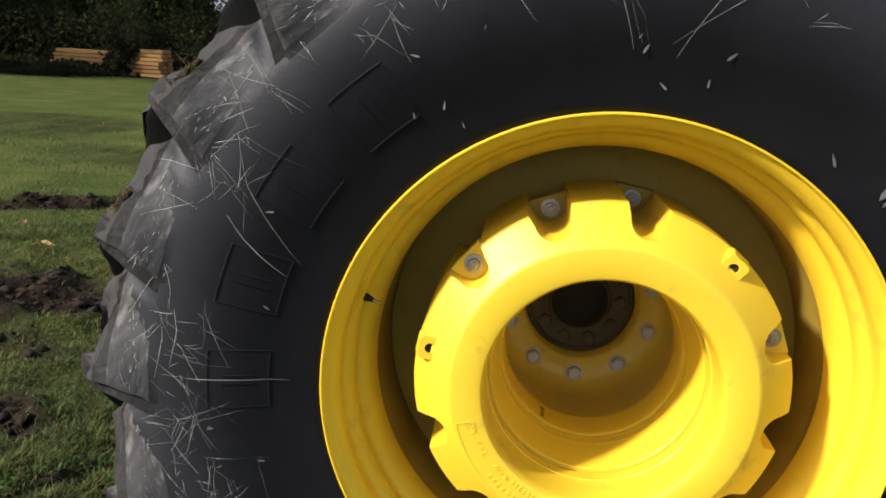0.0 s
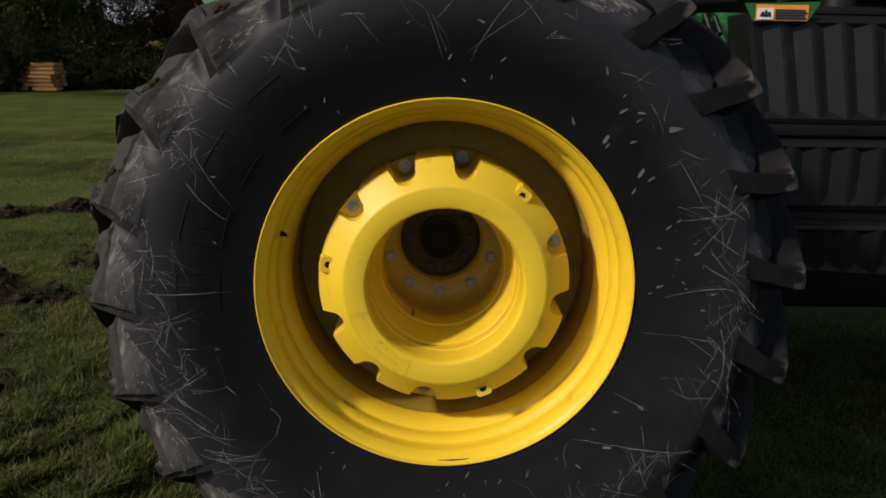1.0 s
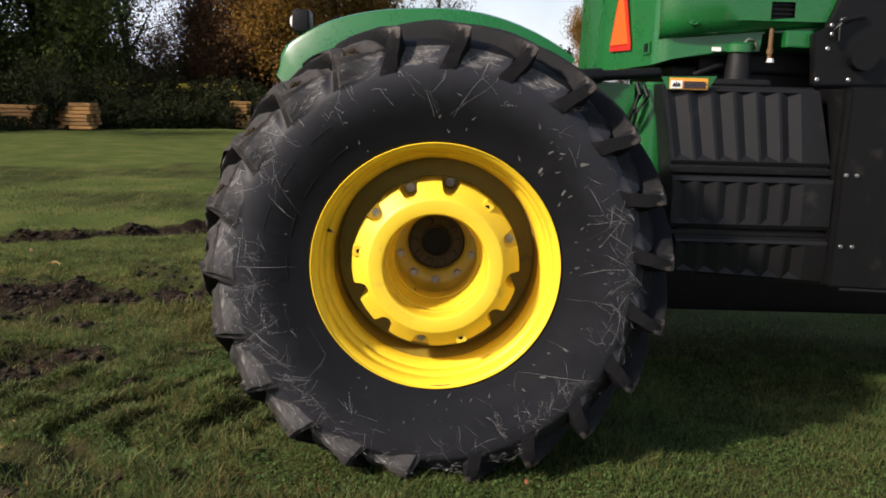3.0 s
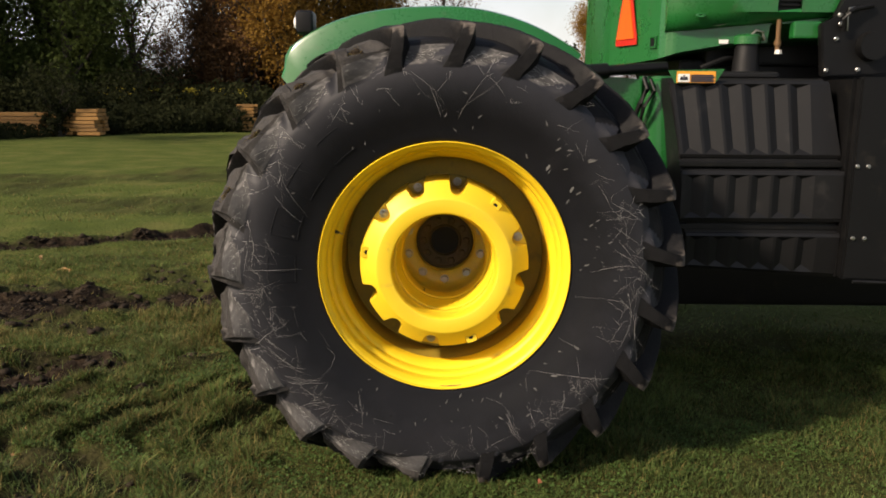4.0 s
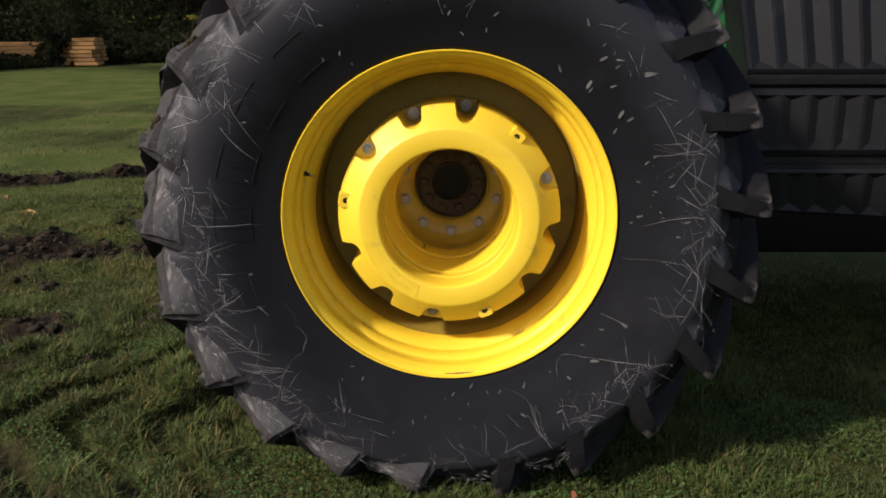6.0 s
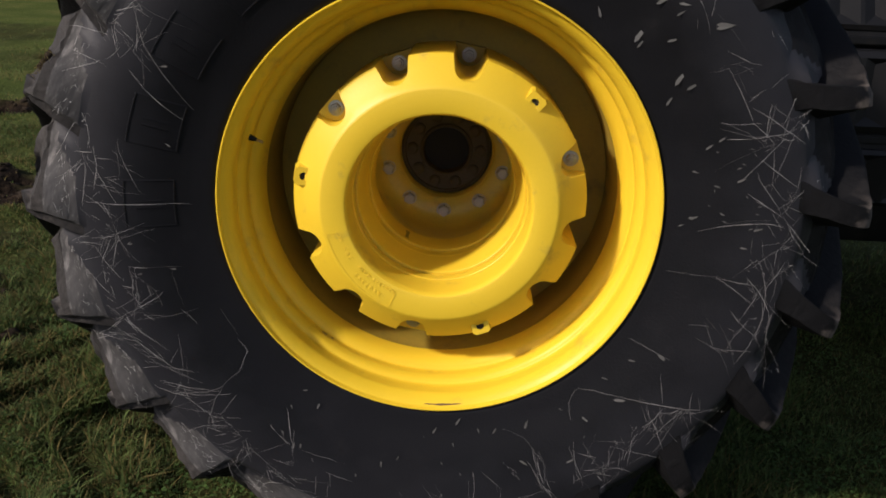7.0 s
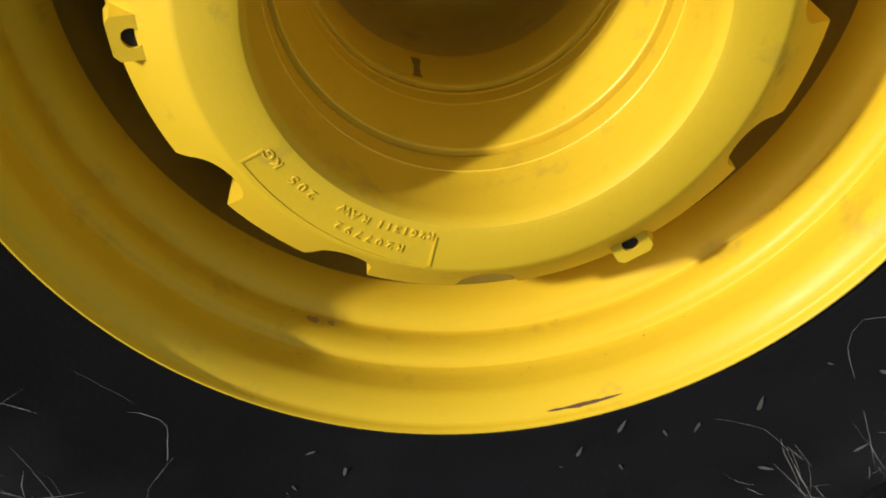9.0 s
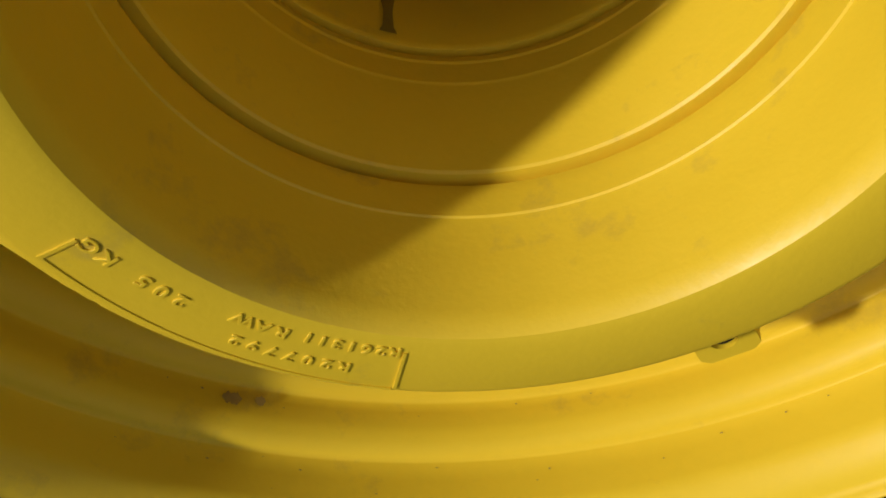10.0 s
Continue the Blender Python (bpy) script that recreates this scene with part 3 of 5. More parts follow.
def make_hub():
    bm = bmesh.new()
    angles = []
    for k in range(12):
        base = -180 + 30 * k + 20 + SKEW
        angles += [base + d for d in (-15, -12, -9.5, -8, -7, -6.6, -6.3, -5.8, -5.72, -5.3, -4.6, -3.6, -2.4, -1.2, 0, 1.2, 2.4, 3.6, 4.6, 5.3, 5.72, 5.8, 6.3, 6.6, 7, 8, 9.5, 12)]
    n = len(angles)
    bore = [(0.212, 0.402), (0.2025, 0.402), (0.1995, 0.398), (0.2000, 0.36), (0.2028, 0.318), (0.2036, 0.3145), (0.2050, 0.3125), (0.2180, 0.3118), (0.2180, 0.3070), (0.2082, 0.3062), (0.2072, 0.2985), (0.2085, 0.2960), (0.2098, 0.2725), (0.2110, 0.2705), (0.2112, 0.2690), (0.2150, 0.245), (0.2246, 0.184),
            (0.2252, 0.1815), (0.2272, 0.1793), (0.2420, 0.1787), (0.2420, 0.1728), (0.2326, 0.1722), (0.2318, 0.1690), (0.2316, 0.1600), (0.2318, 0.1390), (0.2333, 0.1375), (0.2337, 0.1355), (0.2342, 0.10), (0.2350, 0.052), (0.2372, 0.040), (0.2420, 0.0325), (0.250, 0.0300), (0.28, 0.030), (0.300, 0.030)]
    rings = [[(r * math.cos(radians(a)), y, r * math.sin(radians(a))) for a in angles] for r, y in bore]
    for share in (0.05, 0.12, 0.3, 0.5, 0.7, 0.85, 0.95, 1.0):
        ring = []
        for a in angles:
            r = 0.300 + (hub_edge(a) - 0.300) * share
            ring.append((r * math.cos(radians(a)), hub_face(r), r * math.sin(radians(a))))
        rings.append(ring)
    for depth, grow in ((0.006, 0.0013), (0.10, 0.0025), (0.32, 0.0025)):
        rings.append([((hub_edge(a) + grow) * math.cos(radians(a)), hub_face(hub_edge(a)) + depth, (hub_edge(a) + grow) * math.sin(radians(a))) for a in angles])
    vs = [[bm.verts.new(c) for c in ring] for ring in rings]
    for a, b in zip(vs, vs[1:]):
        for k in range(n):
            bm.faces.new((a[k], a[(k + 1) % n], b[(k + 1) % n], b[k]))
    hub = part("wheel_hub", bm, CAST_YELLOW, tractor, "thick cast yellow wheel weight hub with bolt notches", smooth=24)
    hub.matrix_basis = AXLE
    # pads at the bottom of each notch, and the bolts on them
    bm = bmesh.new()
    extrude_outline(bm, [(0.318, -0.026), (0.328, -0.036), (0.384, -0.041), (0.384, 0.041), (0.328, 0.036), (0.318, 0.026)], 0.0, 0.03)
    deep_mesh = bm.copy()
    pad = part("bolt_pad", bm, CAST_YELLOW, hub)
    # deep seats: same pad, shade of the notch put into its colour
    deep_pad = part("bolt_pad", deep_mesh, SHADED_DIRTY_YELLOW, hub, "bolt seat deep in its notch, colour darkened for shade")
    bm = bmesh.new()
    lathe(bm, [(0.0205, 0.0), (0.0205, -0.003), (0.0120, -0.0035)], 20)
    lathe(bm, [(0.0145, -0.003), (0.0145, -0.013), (0.0125, -0.0155), (0.0001, -0.0155)], 6)
    lathe(bm, [(0.0075, -0.0155), (0.0075, -0.022), (0.0055, -0.0235), (0.0001, -0.0235)], 12)
    deep_mesh = bm.copy()
    bolt = part("hex_bolt", bm, STEEL, hub, "zinc plated hex bolt", smooth=25)
    deep_bolt = part("hex_bolt", deep_mesh, DEEP_STEEL, hub, "duller hex bolt deep in its notch", smooth=25)
    first = True
    for a, depth in BOLT_ANGLES.items():
        mp = turned(a + SKEW) @ Matrix.Translation((0, depth, 0))
        mb = turned(a + SKEW) @ Matrix.Translation((0.3575, depth, 0)) @ Matrix.Rotation(radians(a * 7.3), 4, "Y")
        if first:
            pad.matrix_basis, bolt.matrix_basis, first = mp, mb, False
        else:
            if depth == 0.25:
                deep_pad.matrix_basis, deep_bolt.matrix_basis = mp, mb
            else:
                again(deep_pad if depth > 0.2 else pad, mp)
                again(deep_bolt if depth > 0.2 else bolt, mb)
    # three bosses with tapped jack holes
    bm = bmesh.new()
    seg = 20
    outer, mid, inner, deep = [], [], [], []
    for k in range(seg):
        c, s = math.cos(k * math.tau / seg), math.sin(k * math.tau / seg)
        q = 0.024 / max(abs(c), abs(s))
        outer.append(bm.verts.new((q * c * 1.10, 0.032, q * s * 1.2)))
        mid.append(bm.verts.new((q * c * 0.92, 0.0, q * s * 1.0)))
        inner.append(bm.verts.new((0.0108 * c, 0.0, 0.0108 * s)))
        deep.append(bm.verts.new((0.0108 * c, 0.008, 0.0108 * s)))
    for a, b in ((outer, mid), (mid, inner), (inner, deep)):
        for k in range(seg):
            bm.faces.new((a[k], a[(k + 1) % seg], b[(k + 1) % seg], b[k]))
    boss = part("hole_boss", bm, CAST_YELLOW, hub, smooth=30)
    # black disc paints the shade down each tapped hole
    bm = bmesh.new()
    lathe(bm, [(0.0130, 0.0050), (0.0001, 0.0055)], 20)
    plug = part("tapped_hole", bm, HOLE, hub)
    for i, a in enumerate((170, 50, -70)):
        m = turned(a + SKEW) @ Matrix.Translation((0.355, 0.0645, 0)) @ Matrix.Rotation(radians(-6), 4, "Z")
        if i == 0:
            boss.matrix_basis = plug.matrix_basis = m
        else:
            again(boss, m)
            again(plug, m)
    # cast-in numbers in a raised frame, read from the hub's outer edge inwards
    def raised(text, size, r, deg, name="cast_lettering"):
        cu = bpy.data.curves.new(name, "FONT")
        cu.body, cu.size, cu.extrude, cu.bevel_depth, cu.align_x = text, size, 0.0005, 0.0004, "CENTER"
        ob = new(name, cu)
        me = bpy.data.meshes.new_from_object(ob)
        bpy.data.objects.remove(ob)
        me.materials.append(CAST_YELLOW)
        o = new(name, me)
        o.parent = hub
        # text's x runs against the angle, its top points away from the axle
        o.matrix_basis = turned(deg) @ Matrix.Translation((r, 0.0296, 0)) @ Matrix(((0, 1, 0, 0), (0, 0, -1, 0), (-1, 0, 0, 0), (0, 0, 0, 1)))
        return o
    for text, start, step, r in (("R207792", -121.6, 2.65, 0.2765), ("R261311", -115.2, 2.25, 0.2520), ("RAW", -132.6, 3.0, 0.2540)):
        for i, ch in enumerate(text):
            raised(ch, 0.0150, r, start - i * step)
    for i, ch in enumerate("205 KG"):
        if ch != " ":
            raised(ch, 0.0165, 0.2605, -147.5 - i * 2.85)
    bm = bmesh.new()
    for a0, a1, r0, r1 in ((-113.9, -113.4, 0.2565, 0.3005), (-163.6, -163.1, 0.268, 0.2955)):
        q = [(r * math.cos(radians(a)), r * math.sin(radians(a))) for r, a in ((r0, a0), (r1, a0), (r1, a1), (r0, a1))]
        extrude_outline(bm, q, 0.0288, 0.032)
    steps = [(-163.6 + 0.5 * i) for i in range(100)]
    for a0, a1 in zip(steps, steps[1:]):
        q = [(r * math.cos(radians(a)), r * math.sin(radians(a))) for r, a in ((0.2955 + 0.005 * (a0 + 163.6) / 50, a0), (0.2975 + 0.005 * (a0 + 163.6) / 50, a0), (0.2975 + 0.005 * (a1 + 163.6) / 50, a1), (0.2955 + 0.005 * (a1 + 163.6) / 50, a1))]
        extrude_outline(bm, q, 0.0290, 0.033)
    part("cast_frame", bm, CAST_YELLOW, hub)
    # dirty drip low in the bore
    bm = bmesh.new()
    pts = [(0.2020, 0.322, -2.2), (0.2020, 0.322, 2.4), (0.2012, 0.330, 1.5), (0.2005, 0.352, 1.2), (0.1996, 0.376, 1.9), (0.1996, 0.376, -2.4), (0.2005, 0.352, -1.2), (0.2012, 0.330, -1.4)]
    bm.faces.new([bm.verts.new(((r - 0.001) * math.cos(radians(-119 + t)), y, (r - 0.001) * math.sin(radians(-119 + t)))) for r, y, t in pts])
    part("dirt_drip", bm, SHADED_DIRTY_YELLOW, hub, "dark dirt drip")
    # the axle end inside
    bm = bmesh.new()
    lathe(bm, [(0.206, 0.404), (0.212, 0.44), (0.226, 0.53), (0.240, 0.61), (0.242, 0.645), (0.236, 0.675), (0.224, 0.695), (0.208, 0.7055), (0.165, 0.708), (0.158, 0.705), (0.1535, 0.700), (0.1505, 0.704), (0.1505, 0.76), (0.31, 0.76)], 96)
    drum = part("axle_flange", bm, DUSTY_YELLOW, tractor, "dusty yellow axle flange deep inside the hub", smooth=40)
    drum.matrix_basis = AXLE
    bm = bmesh.new()
    lathe(bm, [(0.0240, 0.0), (0.0240, -0.004), (0.0205, -0.005)], 16)
    lathe(bm, [(0.0205, -0.004), (0.0198, -0.019), (0.0160, -0.023), (0.0001, -0.023)], 6)
    nut = part("flange_bolt", bm, GREY_STEEL, drum, "dull grey flange bolt", smooth=25)
    for i in range(10):
        m = turned(-90 + 36 * i) @ Matrix.Translation((0.1975, 0.708, 0)) @ Matrix.Rotation(0.4 * i, 4, "Y")
        if i == 0:
            nut.matrix_basis = m
        else:
            again(nut, m)
    bm = bmesh.new()
    lathe(bm, [(0.150, 0.752), (0.146, 0.744), (0.138, 0.742), (0.134, 0.747), (0.088, 0.747), (0.084, 0.738), (0.078, 0.736), (0.075, 0.742), (0.073, 0.88), (0.0001, 0.88)], 64)
    core = part("axle_core", bm, GREASE, drum, "dark greasy axle end with a round socket", smooth=40)
    bm = bmesh.new()
    lathe(bm, [(0.020, 0.0), (0.019, -0.012), (0.012, -0.016), (0.0001, -0.016)], 12)
    cap = part("core_bolt", bm, GREASE, drum, smooth=30)
    for i in range(10):
        m = turned(36 * i) @ Matrix.Translation((0.112, 0.748, 0))
        if i == 0:
            cap.matrix_basis = m
        else:
            again(cap, m)


make_hub()

TYRE_SIDE = [(0.548, 0.030), (0.556, 0.014), (0.566, 0.006), (0.578, 0.002), (0.600, -0.003), (0.630, -0.012), (0.665, -0.025), (0.700, -0.037), (0.740, -0.0485), (0.775, -0.0555), (0.805, -0.0582), (0.830, -0.0578), (0.852, -0.0555), (0.870, -0.0520), (0.883, -0.0482), (0.889, -0.0445),
             (0.902, -0.030), (0.930, 0.004), (0.955, 0.034), (0.975, 0.062), (0.995, 0.105), (1.015, 0.180), (1.030, 0.300)]


def side_y(r):
    return float(np.interp(r, [p[0] for p in TYRE_SIDE], [p[1] for p in TYRE_SIDE]))


def pocket_floor(r, u, sort):
    """Depth of the floor between two bars. It runs off one bar in a long slant and ends before the next; packed mud swells over that one."""
    k = float(smoothstep(0.878, 0.912, r))
    base = float(np.interp(r, [0.868, 0.884], [-0.0520, -0.0482]))
    out = max(0.0, r - 0.884)
    slant = float(smoothstep(0.0, 0.5, u + 0.6 * max(0.0, r - 0.92) / 0.06))
    if sort == "muddy":
        k = float(smoothstep(0.866, 0.950, r))
        end, notch = float(smoothstep(1.0, 0.955, u)), float(smoothstep(0.24, 0.06, u))
        swell = 0.004 + 0.016 * notch - 0.0260 * float(smoothstep(0.25, 0.9, u)) * end + 0.006 * (1 - end)
        return base + swell * k + out * (0.40 - 0.32 * float(smoothstep(0.3, 0.9, u)) * end)
    deep, rise = (0.020, 0.38) if sort == "dusty" else (0.036, 0.60)
    return base + (-0.006 + deep * slant * (0.5 + 0.5 * u)) * k + out * (0.02 + rise * slant)


def make_tyre():
    bm = bmesh.new()
    profile = TYRE_SIDE + [(r, 0.6 - y) for r, y in reversed(TYRE_SIDE[:-1])]
    lathe(bm, profile, 176)
    tyre = part("tyre", bm, SIDEWALL, tractor, "black farm tyre with muddy bar lugs", smooth=50)
    tyre.matrix_basis = AXLE
    # one bar lug, flush with the sidewall at its end: (y, top r, base y, base r, centre angle, half width top, base width on the steep side, on the long side)
    ridge = [(-0.0530, 0.856, -0.0420, 0.856, 2.8, 2.6, 3.4, 3.8), (-0.0512, 0.874, -0.0350, 0.872, 2.4, 2.5, 3.4, 3.8), (-0.0545, 0.904, -0.0120, 0.894, 1.7, 2.15, 3.0, 3.3), (-0.0580, 0.945, 0.0050, 0.915, 0.7, 1.85, 2.6, 2.9), (-0.0580, 0.985, 0.0150, 0.925, -0.2, 1.7, 2.4, 2.7),
             (-0.0540, 1.020, 0.0200, 0.930, -0.9, 1.6, 2.4, 2.6), (-0.0440, 1.046, 0.0250, 0.935, -1.3, 1.5, 2.4, 2.6), (-0.0220, 1.060, 0.040, 0.940, -1.2, 1.45, 2.4, 2.6), (0.02, 1.071, 0.055, 0.950, 0.2, 1.5, 2.5, 2.8), (0.08, 1.080, 0.090, 0.965, 2.8, 1.6, 2.7, 3.1), (0.18, 1.090, 0.180, 0.995, 7.0, 1.7, 2.9, 3.4), (0.30, 1.097, 0.300, 1.010, 12.0, 1.8, 3.1, 3.8), (0.345, 1.095, 0.345, 1.010, 13.6, 1.7, 2.9, 3.4)]
    shape = np.array(ridge)
    fine_rows = np.array([[np.interp(q, np.arange(len(shape)), shape[:, c]) for c in range(8)] for q in np.linspace(0, len(shape) - 1, 30)])

    def make_lug(kind, mat):
        bm = bmesh.new()
        rows = []
        for i, (y, r, yb, rb, a, wt, ws, wl) in enumerate(fine_rows):
            row = []
            for s, share, k in ((-1, 0.0, 0.0), (-1, 0.5, 0.5), (-1, 0.86, 0.86), (-1, 0.98, 0.955), (-1, 1.10, 0.992), (0, 0, 1.006), (1, 1.12, 0.985), (1, 0.98, 0.945), (1, 0.90, 0.90), (1, 0.66, 0.60), (1, 0.36, 0.26), (1, 0.0, 0.0)):
                wb = ws if s < 0 else wl
                half = (wb + (wt - wb) * share) if s else 0.0
                half = max(half, wt * 0.4) if s else 0.0
                ang = radians(a + s * half + 0.35 * noise.noise((r * 14, kind * 5.0, s * 3.0)))
                rr, yy = rb + (r - rb) * k, yb + (y - yb) * k
                worn = (0.002 if r < 0.93 else 0.008) * k * (1.8 if kind > 4 else 1.0)
                jitter = worn * noise.noise((i * 0.55, s * 2.0 + share, kind * 4.2)) + 0.4 * worn * noise.noise((i * 1.7, s * 5.0 + share, kind * 2.2))
                row.append(bm.verts.new(((rr + jitter) * math.cos(ang), yy + 0.5 * jitter, (rr + jitter) * math.sin(ang))))
            rows.append(row)
        for p, q in zip(rows, rows[1:]):
            for k in range(len(p) - 1):
                bm.faces.new((p[k], p[k + 1], q[k + 1], q[k])).material_index = 1 if k > 5 else 0
        bm.faces.new(rows[0])
        bm.faces.new(rows[-1][::-1])
        return part("tread_lug", bm, [mat, TREAD], tyre, "tread bar of black rubber with mud dusted tip", smooth=28)
    lugs = {False: [make_lug(kind, TREAD) for kind in range(3)], True: [make_lug(kind + 5, MUDDY_RUBBER) for kind in range(4)]}
    first = {False: 0, True: 0}
    pitch = 360 / 22

    def pressed(deg):
        """The tyre gives a little where it carries the load."""
        k = 1 - 0.034 * float(smoothstep(60, 15, abs((deg + 90 + 180) % 360 - 180)))
        return Matrix.Diagonal((k, 1, k, 1))
    for i in range(22):
        deg = 3.9 + pitch * i
        m = turned(deg) @ pressed(deg)
        muddy = 105 < deg % 360 < 268
        m = m @ turned(-1.7) @ Matrix.Translation((0, 0.007, 0)) @ Matrix.Diagonal((0.984, 1, 0.984, 1)) if muddy else m
        mine = lugs[muddy]
        if first[muddy] < len(mine):
            mine[first[muddy]].matrix_basis = m
            first[muddy] += 1
        else:
            again(mine[(i * 7) % len(mine)], m)
        again(lugs[False][i % 3], turned(deg + pitch / 2) @ pressed(deg + pitch / 2) @ Matrix.Translation((0, 0.6, 0)) @ Matrix.Scale(-1, 4, (0, 1, 0)))
    # the shallow pocket between two bars, filled with dried mud where the tread has not been scoured
    def lean_of(y):
        return float(np.interp(y, [-0.05, 0.0, 0.08, 0.18, 0.30, 0.42], [0.0, 0.3, 2.9, 7.0, 12.0, 16.5]))

    def make_pocket(kind, sort):
        muddy, dusty = sort == "muddy", sort != "clean"
        bm = bmesh.new()
        na = 32
        floor_lines = [0.874, 0.884, 0.892, 0.900, 0.910, 0.922, 0.936, 0.950, 0.962, 0.972]
        outer_lines = [(0.988, -0.008), (1.010, 0.004), (1.030, 0.020), (1.044, 0.046), (1.055, 0.088), (1.064, 0.160), (1.070, 0.300), (1.056, 0.420)] if muddy else [(0.984, 0.006), (0.996, 0.030), (1.004, 0.070), (1.016, 0.140), (1.030, 0.280)] if dusty else [(0.982, 0.022), (0.992, 0.050), (1.000, 0.090)]
        grid = []
        for r0, y0 in [(r, None) for r in floor_lines] + outer_lines:
            row = []
            for i in range(na + 1):
                u = i / na
                cut = noise.noise((u * 3.2, r0 * 30, kind * 7.1))
                fine_cut = noise.noise((u * 13, r0 * 100, kind * 3.7))
                r = r0
                if y0 is None:
                    keen = float(smoothstep(0.888, 0.925, r0))
                    y = pocket_floor(r0, u, sort) + keen * (0.0030 * cut + 0.0012 * fine_cut)
                    r += 0.004 * noise.noise((u * 4, kind * 9.0, 2.0)) * float(smoothstep(0.876, 0.89, r0))
                else:
                    # mud lies thick before the bar that pushed it and falls away behind the other
                    y = y0 + (pocket_floor(0.972, u, sort) + 0.010) * float(smoothstep(0.06, 0.0, y0)) + 0.006 * cut
                    if muddy:
                        # a hollow between the scraped front and the lumps on the tread
                        y += 0.026 * float(smoothstep(0.2, 0.5, u) * smoothstep(0.95, 0.8, u)) * float(smoothstep(-0.004, 0.004, y0) * smoothstep(0.05, 0.02, y0)) * (1 + cut)
                        r += (-0.030 * (1 - u) ** 1.3 - 0.030 * float(smoothstep(0.24, 0.06, u))) * float(smoothstep(-0.02, 0.02, y0)) + 0.012 * float(smoothstep(0.5, 0.9, u)) + 0.013 * cut + 0.007 * fine_cut + 0.012 * noise.noise((u * 2.0, y0 * 6, kind * 11.0))
                    else:
                        r += 0.005 * cut
                c = lean_of(y) + float(np.interp(r0, [0.87, 0.91, 0.98, 1.05], [2.4, 1.6, 0.0, -0.2]))
                ang = radians(c + (0.9 if muddy else 1.6) + (360 / 22 - (0.5 if muddy else 3.2)) * u)
                row.append(bm.verts.new((r * math.cos(ang), y, r * math.sin(ang))))
            grid.append(row)
        for j, (p, q) in enumerate(zip(grid, grid[1:])):
            for i in range(na):
                f = bm.faces.new((p[i], p[i + 1], q[i + 1], q[i]))
                f.material_index = 1 if j >= 9 else 2 if j < 2 or i / na < 0.45 * (1 - (floor_lines[j] - 0.893) / 0.085) else 0
        return part("mud_cake" if muddy else "tread_pocket", bm, [POCKET, MUD if muddy else TREAD, SIDEWALL] if dusty else [TREAD, TREAD, SIDEWALL], tyre, "dried grey mud packed between the tread bars" if muddy else "clean rubber pocket between the tread bars", smooth=32)
    made = {"muddy": [], "dusty": [], "clean": []}
    for i in range(22):
        deg = (3.9 + pitch * i) % 360
        sort = "muddy" if 100 < deg < 264 else "dusty" if 48 < deg < 101 else "clean"
        m = turned(deg - (1.7 if sort == "muddy" else 0.0)) @ pressed(deg)
        if len(made[sort]) < (6 if sort == "muddy" else 3):
            made[sort].append(make_pocket(len(made[sort]) + {"muddy": 0, "dusty": 10, "clean": 20}[sort], sort))
            made[sort][-1].matrix_basis = m
        else:
            again(made[sort][(i * 5) % len(made[sort])], m)
    # soft clods with torn turf caught in the hollows of the mud
    rng = random.Random(31)
    for n, (deg, r) in enumerate(((161.5, 1.000), (145.0, 1.000), (128.5, 1.000), (112.5, 1.000))):
        bm = bmesh.new()
        bmesh.ops.create_icosphere(bm, subdivisions=3, radius=1.0)
        for v in bm.verts:
            v.co *= 1 + 0.35 * noise.noise(v.co * 1.7 + Vector((n * 5, 0, 0))) + 0.5 * noise.noise(v.co * 4.5 + Vector((n * 5, 0, 0)))
            v.co = Vector((v.co.x * 0.018, v.co.y * 0.024, v.co.z * 0.034))
        clod = part("mud_clod", bm, SOIL, tyre, "dark soft clod of soil and turf", smooth=60)
        clod.matrix_basis = turned(deg) @ Matrix.Translation((r, -0.012, 0))
        bm = bmesh.new()
        for _ in range(34 if n < 2 else 12):
            c = Vector((rng.gauss(0, 0.010), -0.018 - 0.006 * rng.random(), rng.gauss(0, 0.022)))
            way = Vector((rng.gauss(0, 1), rng.gauss(-0.3, 0.4), rng.gauss(0, 1))).normalized() * rng.uniform(0.010, 0.030)
            bend = Vector((rng.gauss(0, 0.004), -0.003, rng.gauss(0, 0.004)))
            pipe(bm, [c - way, c + bend, c + way], [0.0003, 0.0007, 0.0003], 4)
        part("turf_bits", bm, DRY_BLADE, clod, "torn withered turf in the clod")
    # raised brand lettering stands as plain hollow blocks
    bm = bmesh.new()
    def bar(r0, a0, r1, a1, half):
        n = max(2, int(abs(a1 - a0) / 1.5) + 2)
        pts = [(r0 + (r1 - r0) * k / n, radians(a0 + (a1 - a0) * k / n)) for k in range(n + 1)]
        pipe(bm, [(r * math.cos(t), side_y(r) - 0.0005, r * math.sin(t)) for r, t in pts], half, 6)
    r0, r1, w = 0.658, 0.772, 5.0
    bar(r0, -w, r1, -w * 0.9, 0.0017)
    bar(r0, w, r1, w * 0.9, 0.0017)
    bar(r0, -w, r0, w, 0.0018)
    bar(r1, -w * 0.9, r1, w * 0.9, 0.0018)
    bar(r0 + 0.028, -0.6, r1 - 0.028, -0.5, 0.0014)
    bar(r0 + 0.028, 0.9, r1 - 0.028, 0.8, 0.0018)
    block = part("raised_block", bm, SIDEWALL, tyre, "raised plain block moulded in the sidewall", smooth=60)
    for i in range(4):
        m = turned(131 + 16.4 * i)
        if i == 0:
            block.matrix_basis = m
        else:
            again(block, m)
    return tyre


make_tyre()

# ---- the rest of the tractor: tank, body, mudguard ----


